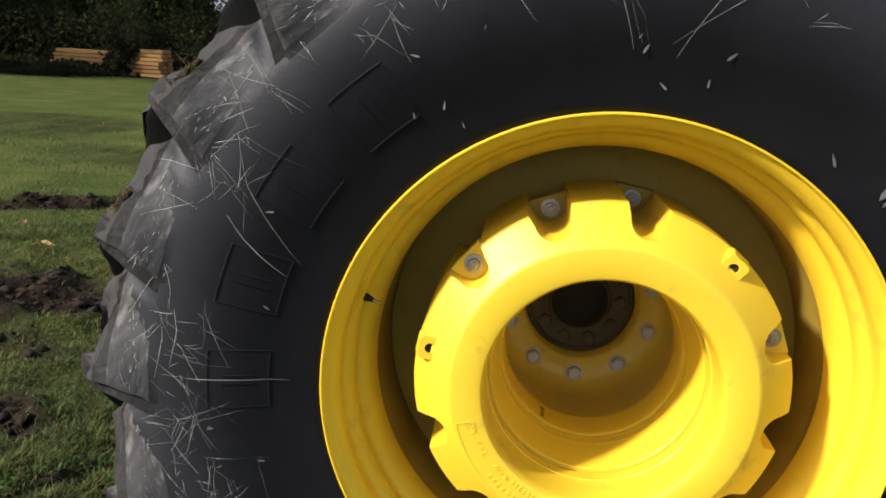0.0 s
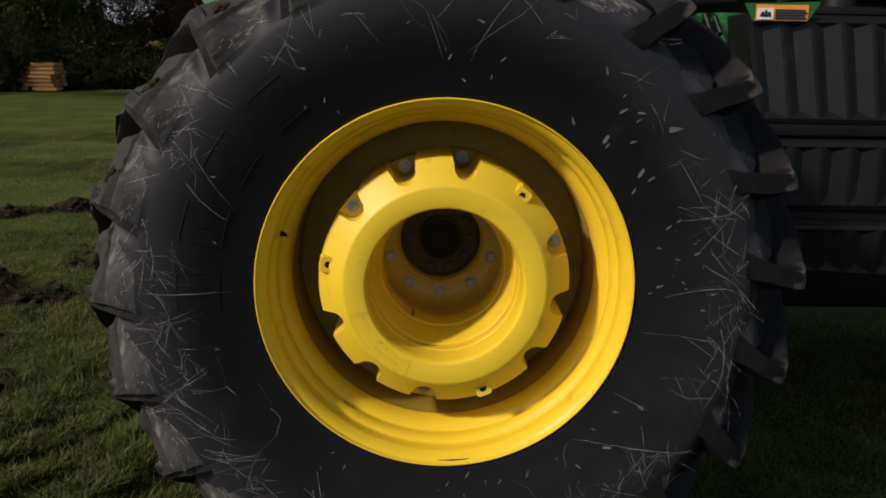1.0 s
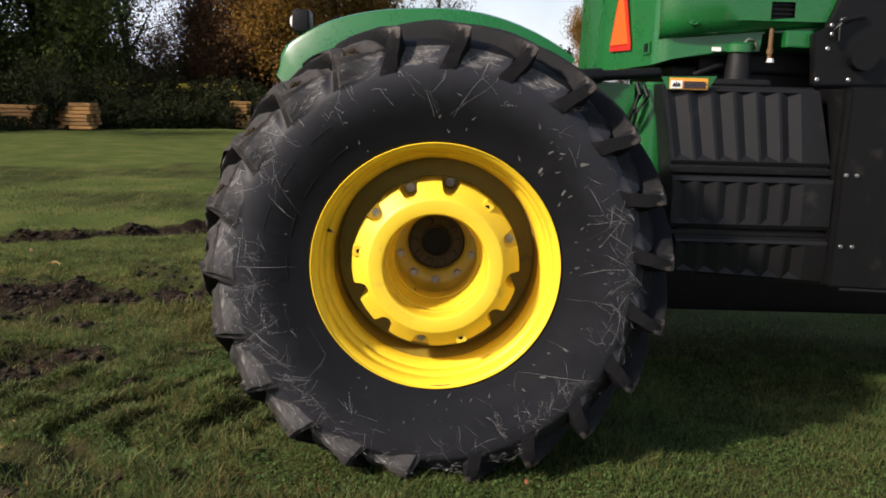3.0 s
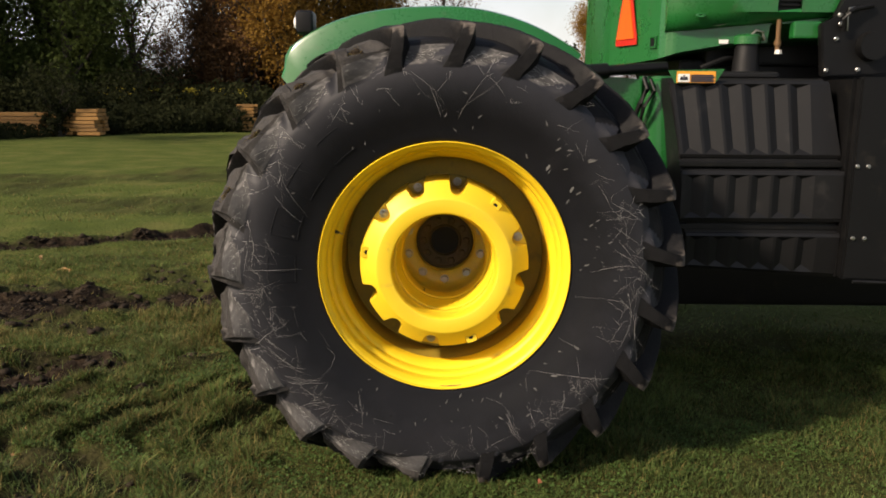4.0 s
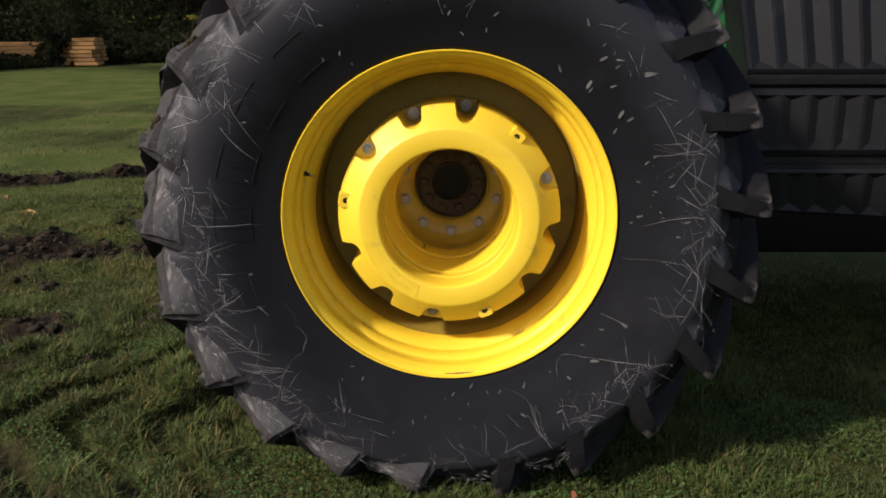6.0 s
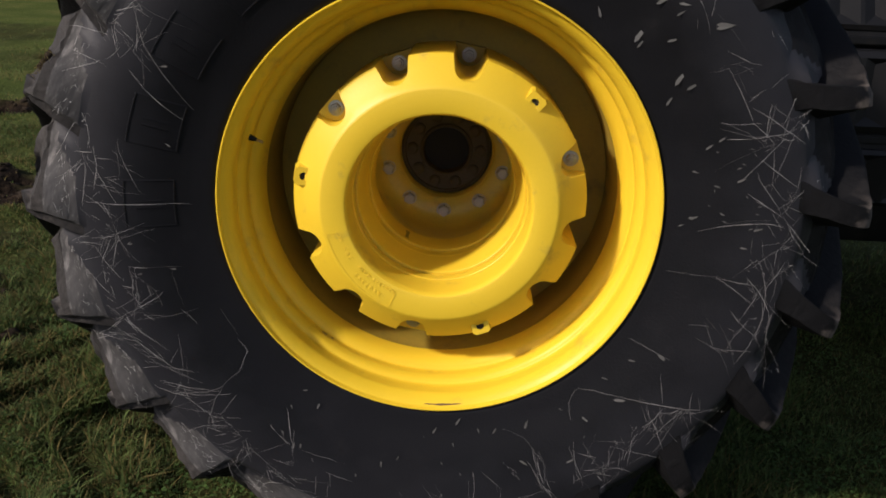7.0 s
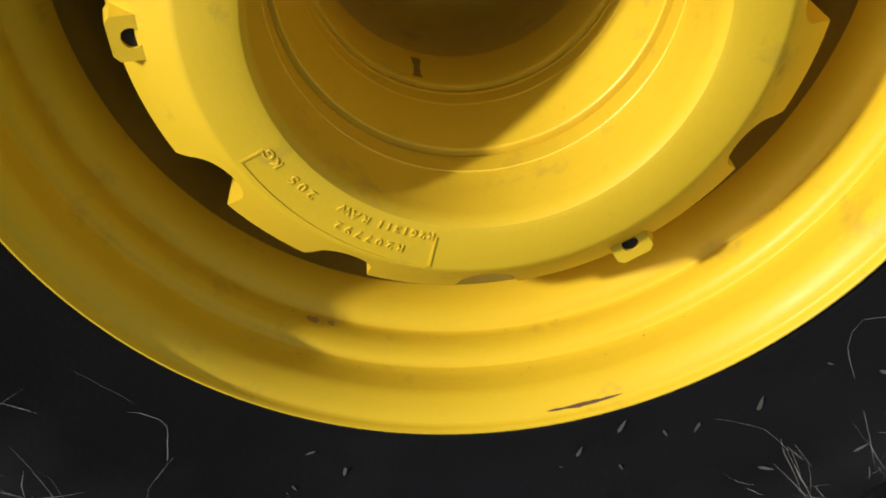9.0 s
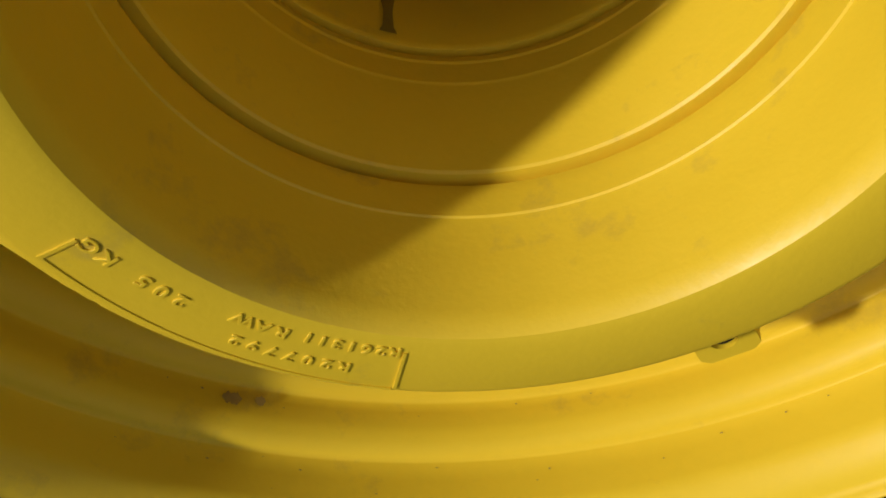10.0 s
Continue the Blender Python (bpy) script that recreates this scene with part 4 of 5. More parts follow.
def make_tank():
    # side profile (y, z over the axle), one moulded tank with two strap grooves
    x0, x1 = 1.33, 2.24
    prof = [(1.30, 0.865), (1.275, 0.855), (1.19, 0.44), (1.165, 0.415), (1.165, 0.405), (1.165, 0.365), (1.135, 0.355), (1.135, 0.34), (1.135, 0.075), (1.135, 0.055), (1.13, 0.048), (1.13, 0.008), (1.13, -0.002), (1.13, -0.03),
            (1.16, -0.20), (1.16, -0.215), (2.1, -0.215), (2.1, 0.865)]
    def lean(x, z):
        """The tank's ends lean back towards the wheel above the upper strap."""
        return -float(np.interp(x, [x0, x0 + 0.75, x1], [0.13, 0.03, 0.16])) * max(0.0, z - 0.41)
    bm = bmesh.new()
    extrude_outline(bm, [(y, z + HUB_Z) for y, z in prof], x0, x1, "x")
    for v in bm.verts:
        v.co.z -= 0.055 if v.co.x > 2.0 and v.co.z < HUB_Z - 0.15 else 0.0
        v.co.x += lean(v.co.x, v.co.z - HUB_Z) + (0.04 if v.co.x < 1.5 and v.co.z < HUB_Z + 0.1 else 0)
    bmesh.ops.bevel(bm, geom=[e for e in bm.edges if abs(e.verts[0].co.x - e.verts[1].co.x) < 0.1], offset=0.012, segments=2, affect="EDGES")
    tank = part("fuel_tank", bm, PLASTIC, tractor, "ribbed black plastic fuel tank", smooth=30)
    # moulded front of each storey with six scooped flutes, each ending in a wedge below
    def fluted(z0, z1, ya, yb, margin, deep=0.020):
        b = bmesh.new()
        height = z1 - z0
        def at(x, k, inward=0.0):
            z = z0 + height * k
            drop = 0.055 * (x - x0) / (x1 - x0) * (1 - k) if z1 < 0.1 else 0.0
            return b.verts.new((x + lean(x, z), ya + (yb - ya) * k + inward, HUB_Z + z - drop))
        shift = 0.04 if z1 < 0.1 else 0.0
        edges = [x0 + shift]
        for i in range(6):
            xa = x0 + 0.020 + shift + 0.1235 * i
            edges += [xa, xa + 0.108]
        edges.append(x1)
        levels = [0.0, margin / height, 1 - margin / height, 1.0]
        # rolled edges
        rims = [at(x, 0.0, 0.030) for x in edges], [at(x, 1.0, 0.030) for x in edges]
        grid = [[at(x, k, 0.010 if k in (0.0, 1.0) else 0.0) for x in edges] for k in levels]
        for lo, hi in ((rims[0], grid[0]), (grid[3], rims[1]), (grid[0], grid[1]), (grid[2], grid[3])):
            for i in range(len(edges) - 1):
                b.faces.new((lo[i], lo[i + 1], hi[i + 1], hi[i]))
        for i in range(len(edges) - 1):
            quad = (grid[1][i], grid[1][i + 1], grid[2][i + 1], grid[2][i])
            if i % 2 == 0:
                b.faces.new(quad)
                continue
            w = edges[i + 1] - edges[i]
            foot, head = min(0.034, 0.2 * height), min(0.022, 0.15 * height)
            ka, kb = levels[1] + foot / height, levels[2] - head / height
            xm = edges[i] + 0.40 * w
            low, top = at(xm, ka, deep), at(xm, kb, deep)
            b.faces.new((quad[0], low, top, quad[3]))
            b.faces.new((quad[1], quad[2], top, low))
            b.faces.new((quad[0], quad[1], low))
            b.faces.new((quad[3], top, quad[2]))
        bmesh.ops.bevel(b, geom=[e for e in b.edges if len(e.link_faces) == 2 and e.calc_face_angle(0.0) > 0.25], offset=0.003, segments=1, affect="EDGES")
        part("tank_front", b, PLASTIC, tank, "fluted black plastic tank front", smooth=14)
    fluted(0.420, 0.850, 1.150, 1.235, 0.018)
    fluted(0.062, 0.350, 1.095, 1.095, 0.022)
    fluted(-0.205, -0.003, 1.125, 1.090, 0.016, 0.018)
    for z in (0.385, 0.028):
        bm = bmesh.new()
        box(bm, (x0 - 0.015, 1.125, HUB_Z + z - 0.014), (x1 + 0.04, 1.17, HUB_Z + z + 0.014), 0.004)
        part("tank_strap", bm, BLACK, tank, "black steel tank strap")
    # filler neck with a green cap
    bm = bmesh.new()
    cx, cy = 1.80, 1.56
    for z0, z1, r0, r1 in ((0.86, 0.90, 0.105, 0.090), (0.90, 0.985, 0.080, 0.075), (0.985, 1.075, 0.073, 0.066)):
        rod(bm, (cx, cy, HUB_Z + z0), (cx, cy, HUB_Z + z1), r0, r1, 28)
    neck = part("filler_neck", bm, PLASTIC, tank, "black plastic filler neck", smooth=40)
    bm = bmesh.new()
    rod(bm, (cx, cy, HUB_Z + 1.07), (cx, cy, HUB_Z + 1.115), 0.082, 0.082, 28)
    rod(bm, (cx, cy, HUB_Z + 1.115), (cx, cy, HUB_Z + 1.125), 0.078, 0.066, 28)
    part("filler_cap", bm, GREEN, neck, "green filler cap", smooth=40)
    bm = bmesh.new()
    pipe(bm, [(cx + 0.02, cy - 0.02, HUB_Z + 1.125), (cx + 0.04, cy - 0.03, HUB_Z + 1.15), (cx + 0.08, cy - 0.03, HUB_Z + 1.14), (cx + 0.095, cy - 0.02, HUB_Z + 1.09)], 0.008)
    part("cap_latch", bm, STEEL, neck, "steel cap latch", smooth=40)
    # warning plate standing before the tank's upper corner
    bm = bmesh.new()
    extrude_outline(bm, [(1.252, HUB_Z + 0.904), (1.292, HUB_Z + 0.832), (1.522, HUB_Z + 0.838), (1.570, HUB_Z + 0.914)], 1.212, 1.218)
    plate = part("label_bracket", bm, GREEN, tank, "green bracket with a warning label")
    bm = bmesh.new()
    box(bm, (1.300, 1.2075, HUB_Z + 0.836), (1.518, 1.2115, HUB_Z + 0.900))
    part("warning_label", bm, LABEL_ORANGE, plate, "orange warning label with unreadable print")
    bm = bmesh.new()
    box(bm, (1.306, 1.204, HUB_Z + 0.840), (1.372, 1.2073, HUB_Z + 0.885))
    part("label_picture", bm, LABEL_WHITE, plate, "white pictogram field")
    bm = bmesh.new()
    for dx, dz, w, h in ((0.010, 0.012, 0.044, 0.007), (0.030, 0.010, 0.006, 0.028), (0.014, 0.018, 0.012, 0.012), (0.040, 0.016, 0.012, 0.014)):
        box(bm, (1.306 + dx, 1.201, HUB_Z + 0.840 + dz), (1.306 + dx + w, 1.2038, HUB_Z + 0.840 + dz + h))
    part("pictogram", bm, LABEL_BLACK, plate)
    for k in range(4):
        bm = bmesh.new()
        box(bm, (1.380, 1.2045, HUB_Z + 0.841 + 0.0105 * k), (1.504 if k % 2 else 1.512, 1.2073, HUB_Z + 0.8498 + 0.0105 * k))
        part("print_bar", bm, LABEL_BLACK, plate)
    # moulded pedestal of the filler
    bm = bmesh.new()
    box(bm, (1.50, 1.33, HUB_Z + 0.86), (1.93, 1.75, HUB_Z + 0.905), 0.03, seg=3)
    part("filler_pedestal", bm, PLASTIC, tank, smooth=40)
    # flat black panel with its bolts beside the tank
    bm = bmesh.new()
    extrude_outline(bm, [(2.24, HUB_Z - 0.255), (3.6, HUB_Z - 0.30), (3.6, HUB_Z + 0.87), (2.26, HUB_Z + 0.87)], 1.03, 1.10)
    bmesh.ops.bevel(bm, geom=list(bm.edges), offset=0.012, segments=2, affect="EDGES")
    panel = part("side_panel", bm, BLACK, tractor, "flat black steel side panel", smooth=30)
    bm = bmesh.new()
    box(bm, (2.24, 1.10, HUB_Z - 0.255), (3.6, 2.1, HUB_Z + 0.86))
    part("panel_box", bm, BLACK, panel)
    bm = bmesh.new()
    rod(bm, (2.30, 1.015, HUB_Z - 0.262), (3.6, 1.015, HUB_Z - 0.305), 0.010, seg=10)
    part("panel_edge", bm, PLASTIC, panel, "worn metal lower edge", smooth=40)
    bm = bmesh.new()
    lathe(bm, [(0.013, 0.0), (0.013, -0.006), (0.010, -0.010), (0.0001, -0.011)], 12)
    head = part("panel_bolt", bm, STEEL, panel, "bright round bolt head", smooth=40)
    spots = [(2.275, 1.03, 0.385), (2.335, 1.03, 0.385), (2.285, 1.03, -0.018), (2.350, 1.03, -0.018)]
    for i, (x, y, z) in enumerate(spots):
        m = Matrix.Translation((x, y, HUB_Z + z))
        if i == 0:
            head.matrix_basis = m
        else:
            again(head, m)


make_tank()


def make_body():
    # plan of the rear hood: slanted end wall, then the long side
    bm = bmesh.new()
    plan = [(1.10, 2.30), (1.115, 2.255), (1.285, 1.66), (1.305, 1.60), (1.335, 1.575), (1.40, 1.565), (1.72, 1.550), (1.925, 1.545), (1.940, 1.545), (2.9, 1.50), (4.2, 1.50), (4.2, 3.3), (1.10, 3.3)]
    # the lower edge rises along the side and ends in a step
    hem = [0.955, 0.958, 0.985, 0.992, 1.002, 1.022, 1.076, 1.078, 1.19, 1.19, 1.19, 1.19, 0.955]
    low = [bm.verts.new((x, y, HUB_Z + z)) for (x, y), z in zip(plan, hem)]
    high = [bm.verts.new((x + (0.02 if x < 2 else 0), y + 0.02, HUB_Z + 2.1)) for x, y in plan]
    n = len(plan)
    bm.faces.new(low)
    bm.faces.new(high[::-1])
    for k in range(n):
        bm.faces.new((low[k], low[(k + 1) % n], high[(k + 1) % n], high[k]))
    bmesh.ops.bevel(bm, geom=[e for e in bm.edges if e.verts[0].co.z > 2.5 or e.verts[1].co.z > 2.5], offset=0.012, segments=2, affect="EDGES")
    hood = part("hood", bm, GREEN, tractor, "green painted hood side and end panels", smooth=35)
    # bulged upper side panel, and the lower lip under it
    bm = bmesh.new()
    prof = [(1.585, 2.1), (1.46, 2.1), (1.460, 1.36), (1.461, 1.25), (1.470, 1.20), (1.490, 1.160), (1.525, 1.138), (1.585, 1.132)]
    rows = []
    xs = [1.310, 1.322, 1.36, 1.44, 1.55, 1.66, 1.77, 1.88, 1.935, 2.075, 2.16, 2.23, 2.45, 2.67]
    for x in xs:
        lift = 0.086 * (x - 1.30) / 0.95
        tuck = 0.055 * (1 - float(smoothstep(1.31, 1.40, x))) + 0.018 * (1 - float(smoothstep(1.31, 1.7, x)))
        rows.append([bm.verts.new((x, min(1.585, y + tuck), HUB_Z + z + (lift if z < 1.22 else 0))) for y, z in prof])
    for p, q in zip(rows, rows[1:]):
        for k in range(len(prof) - 1):
            if k == 2 and abs(p[0].co.x - 1.935) < 0.001:
                continue
            bm.faces.new((p[k], p[k + 1], q[k + 1], q[k]))
    bm.faces.new(rows[0])
    bm.faces.new(rows[-1][::-1])
    side = part("hood_side_panel", bm, GREEN, hood, "bulged green side panel", smooth=35)
    # dark inlet in the panel; the black box stands in for its shaded inside
    bm = bmesh.new()
    box(bm, (1.93, 1.50, HUB_Z + 1.245), (2.08, 1.53, HUB_Z + 1.365))
    for k in range(4):
        box(bm, (1.93, 1.48, HUB_Z + 1.262 + 0.026 * k), (2.08, 1.50, HUB_Z + 1.270 + 0.026 * k))
    part("air_inlet", bm, BLACK, hood, "dark slatted air inlet")
    bm = bmesh.new()
    box(bm, (2.040, 1.47, HUB_Z + 1.100), (2.205, 1.60, HUB_Z + 1.200), 0.012)
    part("hood_foot", bm, GREEN, hood, "green sheet foot of the hood")
    bm = bmesh.new()
    box(bm, (1.628, 1.540, HUB_Z + 1.072), (1.682, 1.548, HUB_Z + 1.096))
    part("small_label", bm, LABEL_WHITE, hood, "small pale label")
    bm = bmesh.new()
    lathe(bm, [(0.034, 0.0), (0.028, -0.005), (0.014, -0.003), (0.0001, 0.004)], 20)
    o = part("hood_latch", bm, GREEN, hood, "round dimple in green sheet", smooth=50)
    o.matrix_basis = Matrix.Translation((1.490, 1.468, HUB_Z + 1.228)) @ Matrix.Diagonal((0.9, 1, 0.42, 1))
    # square catch recess at the corner: a frame with a dark back
    u_end = Vector((0.175, -0.61, 0)).normalized()
    bm = bmesh.new()
    for s0, s1, z0, z1 in ((0.0, 0.012, 1.05, 1.125), (0.068, 0.080, 1.05, 1.125), (0.012, 0.068, 1.05, 1.062), (0.012, 0.068, 1.113, 1.125)):
        box(bm, (s0, -0.008, z0), (s1, 0.004, z1), 0.002)
    catch = part("hood_catch", bm, GREEN, hood, "square green catch frame")
    bm = bmesh.new()
    box(bm, (0.012, -0.002, 1.062), (0.068, 0.002, 1.113))
    hollow = part("catch_recess", bm, BLACK, hood)
    turn = math.degrees(math.atan2(u_end.y, u_end.x))
    catch.matrix_basis = hollow.matrix_basis = pose(1.262, 1.735, HUB_Z, 0, 0, turn) @ Matrix.Translation((0, -0.003, 0))
    # slow-vehicle triangle on the slanted end wall
    a, b = Vector((1.112, 2.262, 0)), Vector((1.287, 1.652, 0))
    u = (b - a).normalized()
    nrm = Vector((u.y, -u.x, 0))
    nrm = -nrm if nrm.x > 0 else nrm
    def board(name, outline, off, mat, label, parent):
        q = bmesh.new()
        f = [q.verts.new(a + u * s + nrm * off + Vector((0, 0, HUB_Z + z))) for s, z in outline]
        k = [q.verts.new(a + u * s + nrm * (off - 0.006) + Vector((0, 0, HUB_Z + z))) for s, z in outline]
        q.faces.new(f)
        q.faces.new(k[::-1])
        for i in range(len(f)):
            q.faces.new((f[i], k[i], k[(i + 1) % len(f)], f[(i + 1) % len(f)]))
        return part(name, q, mat, parent, label)
    tri = board("warning_triangle", [(0.10, 1.085), (0.385, 1.085), (0.385, 1.12), (0.27, 1.52), (0.215, 1.52), (0.10, 1.12)], 0.012, RED, "red rim of the slow vehicle triangle", hood)
    board("triangle_face", [(0.125, 1.125), (0.36, 1.125), (0.255, 1.47), (0.23, 1.47)], 0.0195, ORANGE, "bright orange triangle face", tri)
    # dark machinery between the hood and the tank
    bm = bmesh.new()
    box(bm, (1.45, 1.75, HUB_Z + 0.3), (4.0, 3.0, HUB_Z + 0.99), 0.02)
    box(bm, (1.60, 1.70, HUB_Z + 0.95), (4.0, 3.0, HUB_Z + 1.22), 0.02)
    frame_ = part("chassis", bm, BLACK, tractor, "black chassis in deep shade")
    bm = bmesh.new()
    pipe(bm, [(1.55, 1.62, HUB_Z + 0.93), (1.68, 1.60, HUB_Z + 0.985), (1.74, 1.62, HUB_Z + 1.0)], 0.018)
    part("hose", bm, BLACK, frame_, smooth=40)
    bm = bmesh.new()
    rod(bm, (1.962, 1.50, HUB_Z + 1.03), (1.962, 1.50, HUB_Z + 1.21), 0.014, seg=12)
    rod(bm, (1.962, 1.50, HUB_Z + 1.06), (1.962, 1.50, HUB_Z + 1.09), 0.020, seg=12)
    part("latch_rod", bm, RUST, hood, "rusty latch rod", smooth=40)
    bm = bmesh.new()
    rod(bm, (1.965, 1.49, HUB_Z + 1.012), (1.965, 1.49, HUB_Z + 1.035), 0.022, 0.018, 6)
    part("rod_nut", bm, GREY_STEEL, hood, "grey steel nut")
    # black bracket plate with lock at the cab's foot
    bm = bmesh.new()
    extrude_outline(bm, [(2.20, HUB_Z + 0.88), (2.75, HUB_Z + 0.90), (2.75, HUB_Z + 1.7), (2.36, HUB_Z + 1.5), (2.26, HUB_Z + 1.22), (2.17, HUB_Z + 1.18)], 1.40, 1.46)
    bmesh.ops.bevel(bm, geom=list(bm.edges), offset=0.008, segments=2, affect="EDGES")
    br = part("black_bracket", bm, BLACK, tractor, "black bracket plate below the cab", smooth=30)
    bm = bmesh.new()
    rod(bm, (2.461, 1.40, HUB_Z + 1.054), (2.461, 1.34, HUB_Z + 1.054), 0.085, 0.080, 28)
    pipe(bm, [(2.29, 1.37, HUB_Z + 1.14), (2.28, 1.35, HUB_Z + 1.20), (2.30, 1.35, HUB_Z + 1.24), (2.34, 1.36, HUB_Z + 1.26), (2.45, 1.38, HUB_Z + 1.28)], 0.014)
    part("bracket_hose", bm, BLACK, br, smooth=40)
    bm = bmesh.new()
    lathe(bm, [(0.014, 0.0), (0.014, -0.006), (0.010, -0.010), (0.0001, -0.011)], 12)
    head = part("bracket_bolt", bm, STEEL, br, "bright round bolt head", smooth=40)
    for i, (x, z) in enumerate(((2.272, 1.228), (2.279, 1.178), (2.261, 1.094), (2.215, 0.915), (2.40, 0.92))):
        m = Matrix.Translation((x, 1.398, HUB_Z + z))
        if i == 0:
            head.matrix_basis = m
        else:
            again(head, m)
    # bright lock lever
    bm = bmesh.new()
    pipe(bm, [(2.312, 1.385, HUB_Z + 1.142), (2.306, 1.375, HUB_Z + 1.17), (2.302, 1.372, HUB_Z + 1.24), (2.312, 1.375, HUB_Z + 1.262), (2.35, 1.385, HUB_Z + 1.27)], 0.008)
    part("lock_lever", bm, STEEL, br, "bright steel lock lever", smooth=40)
    # green frame plate and rounded axle housing behind the tyre, with hoses
    bm = bmesh.new()
    extrude_outline(bm, [(0.6, HUB_Z + 0.35), (1.17, HUB_Z + 0.50), (1.17, HUB_Z + 0.86), (0.6, HUB_Z + 0.90)], 1.50, 1.54)
    part("frame_plate", bm, GREEN, tractor, "green steel frame plate")
    bm = bmesh.new()
    rod(bm, (1.30, 1.62, HUB_Z + 0.30), (1.30, 1.62, HUB_Z + 0.88), 0.17, 0.15, 32)
    bmesh.ops.bevel(bm, geom=[e for e in bm.edges if e.calc_face_angle(0) > 1.0], offset=0.03, segments=3, affect="EDGES")
    part("frame_housing", bm, GREEN, tractor, "rounded green frame housing", smooth=40)
    bm = bmesh.new()
    pipe(bm, [(1.175, 1.47, HUB_Z + 0.87), (1.19, 1.44, HUB_Z + 0.80), (1.15, 1.44, HUB_Z + 0.72), (1.13, 1.46, HUB_Z + 0.64)], 0.014)
    pipe(bm, [(1.21, 1.45, HUB_Z + 0.86), (1.23, 1.42, HUB_Z + 0.79), (1.17, 1.42, HUB_Z + 0.70), (1.16, 1.45, HUB_Z + 0.62)], 0.011)
    part("hydraulic_hose", bm, BLACK, tractor, "black hydraulic hoses", smooth=40)
    bm = bmesh.new()
    rod(bm, (0.93, 1.45, HUB_Z + 0.905), (1.32, 1.55, HUB_Z + 0.935), 0.032, seg=16)
    rod(bm, (0.80, 1.42, HUB_Z + 0.895), (0.95, 1.455, HUB_Z + 0.907), 0.045, seg=16)
    part("steering_cylinder", bm, BLACK, tractor, "black hydraulic steering cylinder", smooth=40)
    # axle tube and the unlit underside
    bm = bmesh.new()
    rod(bm, (0, 0.78, HUB_Z), (0, 2.6, HUB_Z), 0.22, 0.28, 32)
    box(bm, (-0.5, 1.6, HUB_Z - 0.25), (4.0, 2.9, HUB_Z + 0.45), 0.05)
    # lower belly box is added to hide sunlit ground under the tractor
    box(bm, (0.9, 2.2, HUB_Z - 0.70), (4.0, 2.9, HUB_Z - 0.2), 0.05)
    part("axle_housing", bm, BLACK, tractor, "dark axle housing behind the wheel, with added belly box", smooth=40)


make_body()


def make_mudguard():
    bm = bmesh.new()
    rows = []
    steps = 40
    for i in range(steps + 1):
        k = i / steps
        ang = radians(133 - 77 * k)
        flare = smoothstep(0.14, 0.0, k)
        deg = 133 - 77 * k
        r = 1.150 + 0.022 * math.sin(math.pi * k) + 0.070 * float(smoothstep(92, 126, deg)) * (1 - float(smoothstep(127.5, 133, deg)))
        skirt = 0.098 + 0.05 * float(flare) + r - (1.150 + 0.022 * math.sin(math.pi * k))
        y0 = 0.42
        sec = [(r - skirt, y0 - 0.020), (r - skirt, y0 - 0.036), (r - 0.024, y0 - 0.010), (r - 0.007, y0), (r, y0 + 0.02), (r + 0.006, y0 + 0.3), (r, y0 + 0.48), (r - 0.014, y0 + 0.48), (r - 0.008, y0 + 0.3), (r - 0.016, y0 + 0.02)]
        rows.append([bm.verts.new((q * math.cos(ang), y, HUB_Z + q * math.sin(ang))) for q, y in sec])
    m = len(rows[0])
    for a, b in zip(rows, rows[1:]):
        for k in range(m):
            bm.faces.new((a[k], a[(k + 1) % m], b[(k + 1) % m], b[k]))
    bm.faces.new(rows[0])
    bm.faces.new(rows[-1][::-1])
    guard = part("mudguard", bm, GREEN, tractor, "curved glossy green mudguard over the tyre", smooth=40)
    # work lamp on a bracket
    bm = bmesh.new()
    box(bm, (-0.715, 0.45, HUB_Z + 1.04), (-0.63, 0.58, HUB_Z + 1.15), 0.022, seg=3)
    box(bm, (-0.685, 0.48, HUB_Z + 0.92), (-0.645, 0.54, HUB_Z + 1.05), 0.005)
    lamp = part("work_lamp", bm, BLACK, guard, "black work lamp with clear lens", smooth=35)
    bm = bmesh.new()
    lathe(bm, [(0.045, 0.0), (0.046, -0.012), (0.030, -0.022), (0.0001, -0.026)], 24)
    o = part("lamp_lens", bm, LENS, guard, "clear round lamp lens", smooth=50)
    o.matrix_basis = Matrix.Translation((-0.714, 0.505, HUB_Z + 1.095)) @ Matrix.Rotation(radians(-84), 4, "Z") @ Matrix.Diagonal((0.42, 0.7, 0.62, 1))


make_mudguard()

# ---- far side of the lawn: trees, bushes, lumber ----


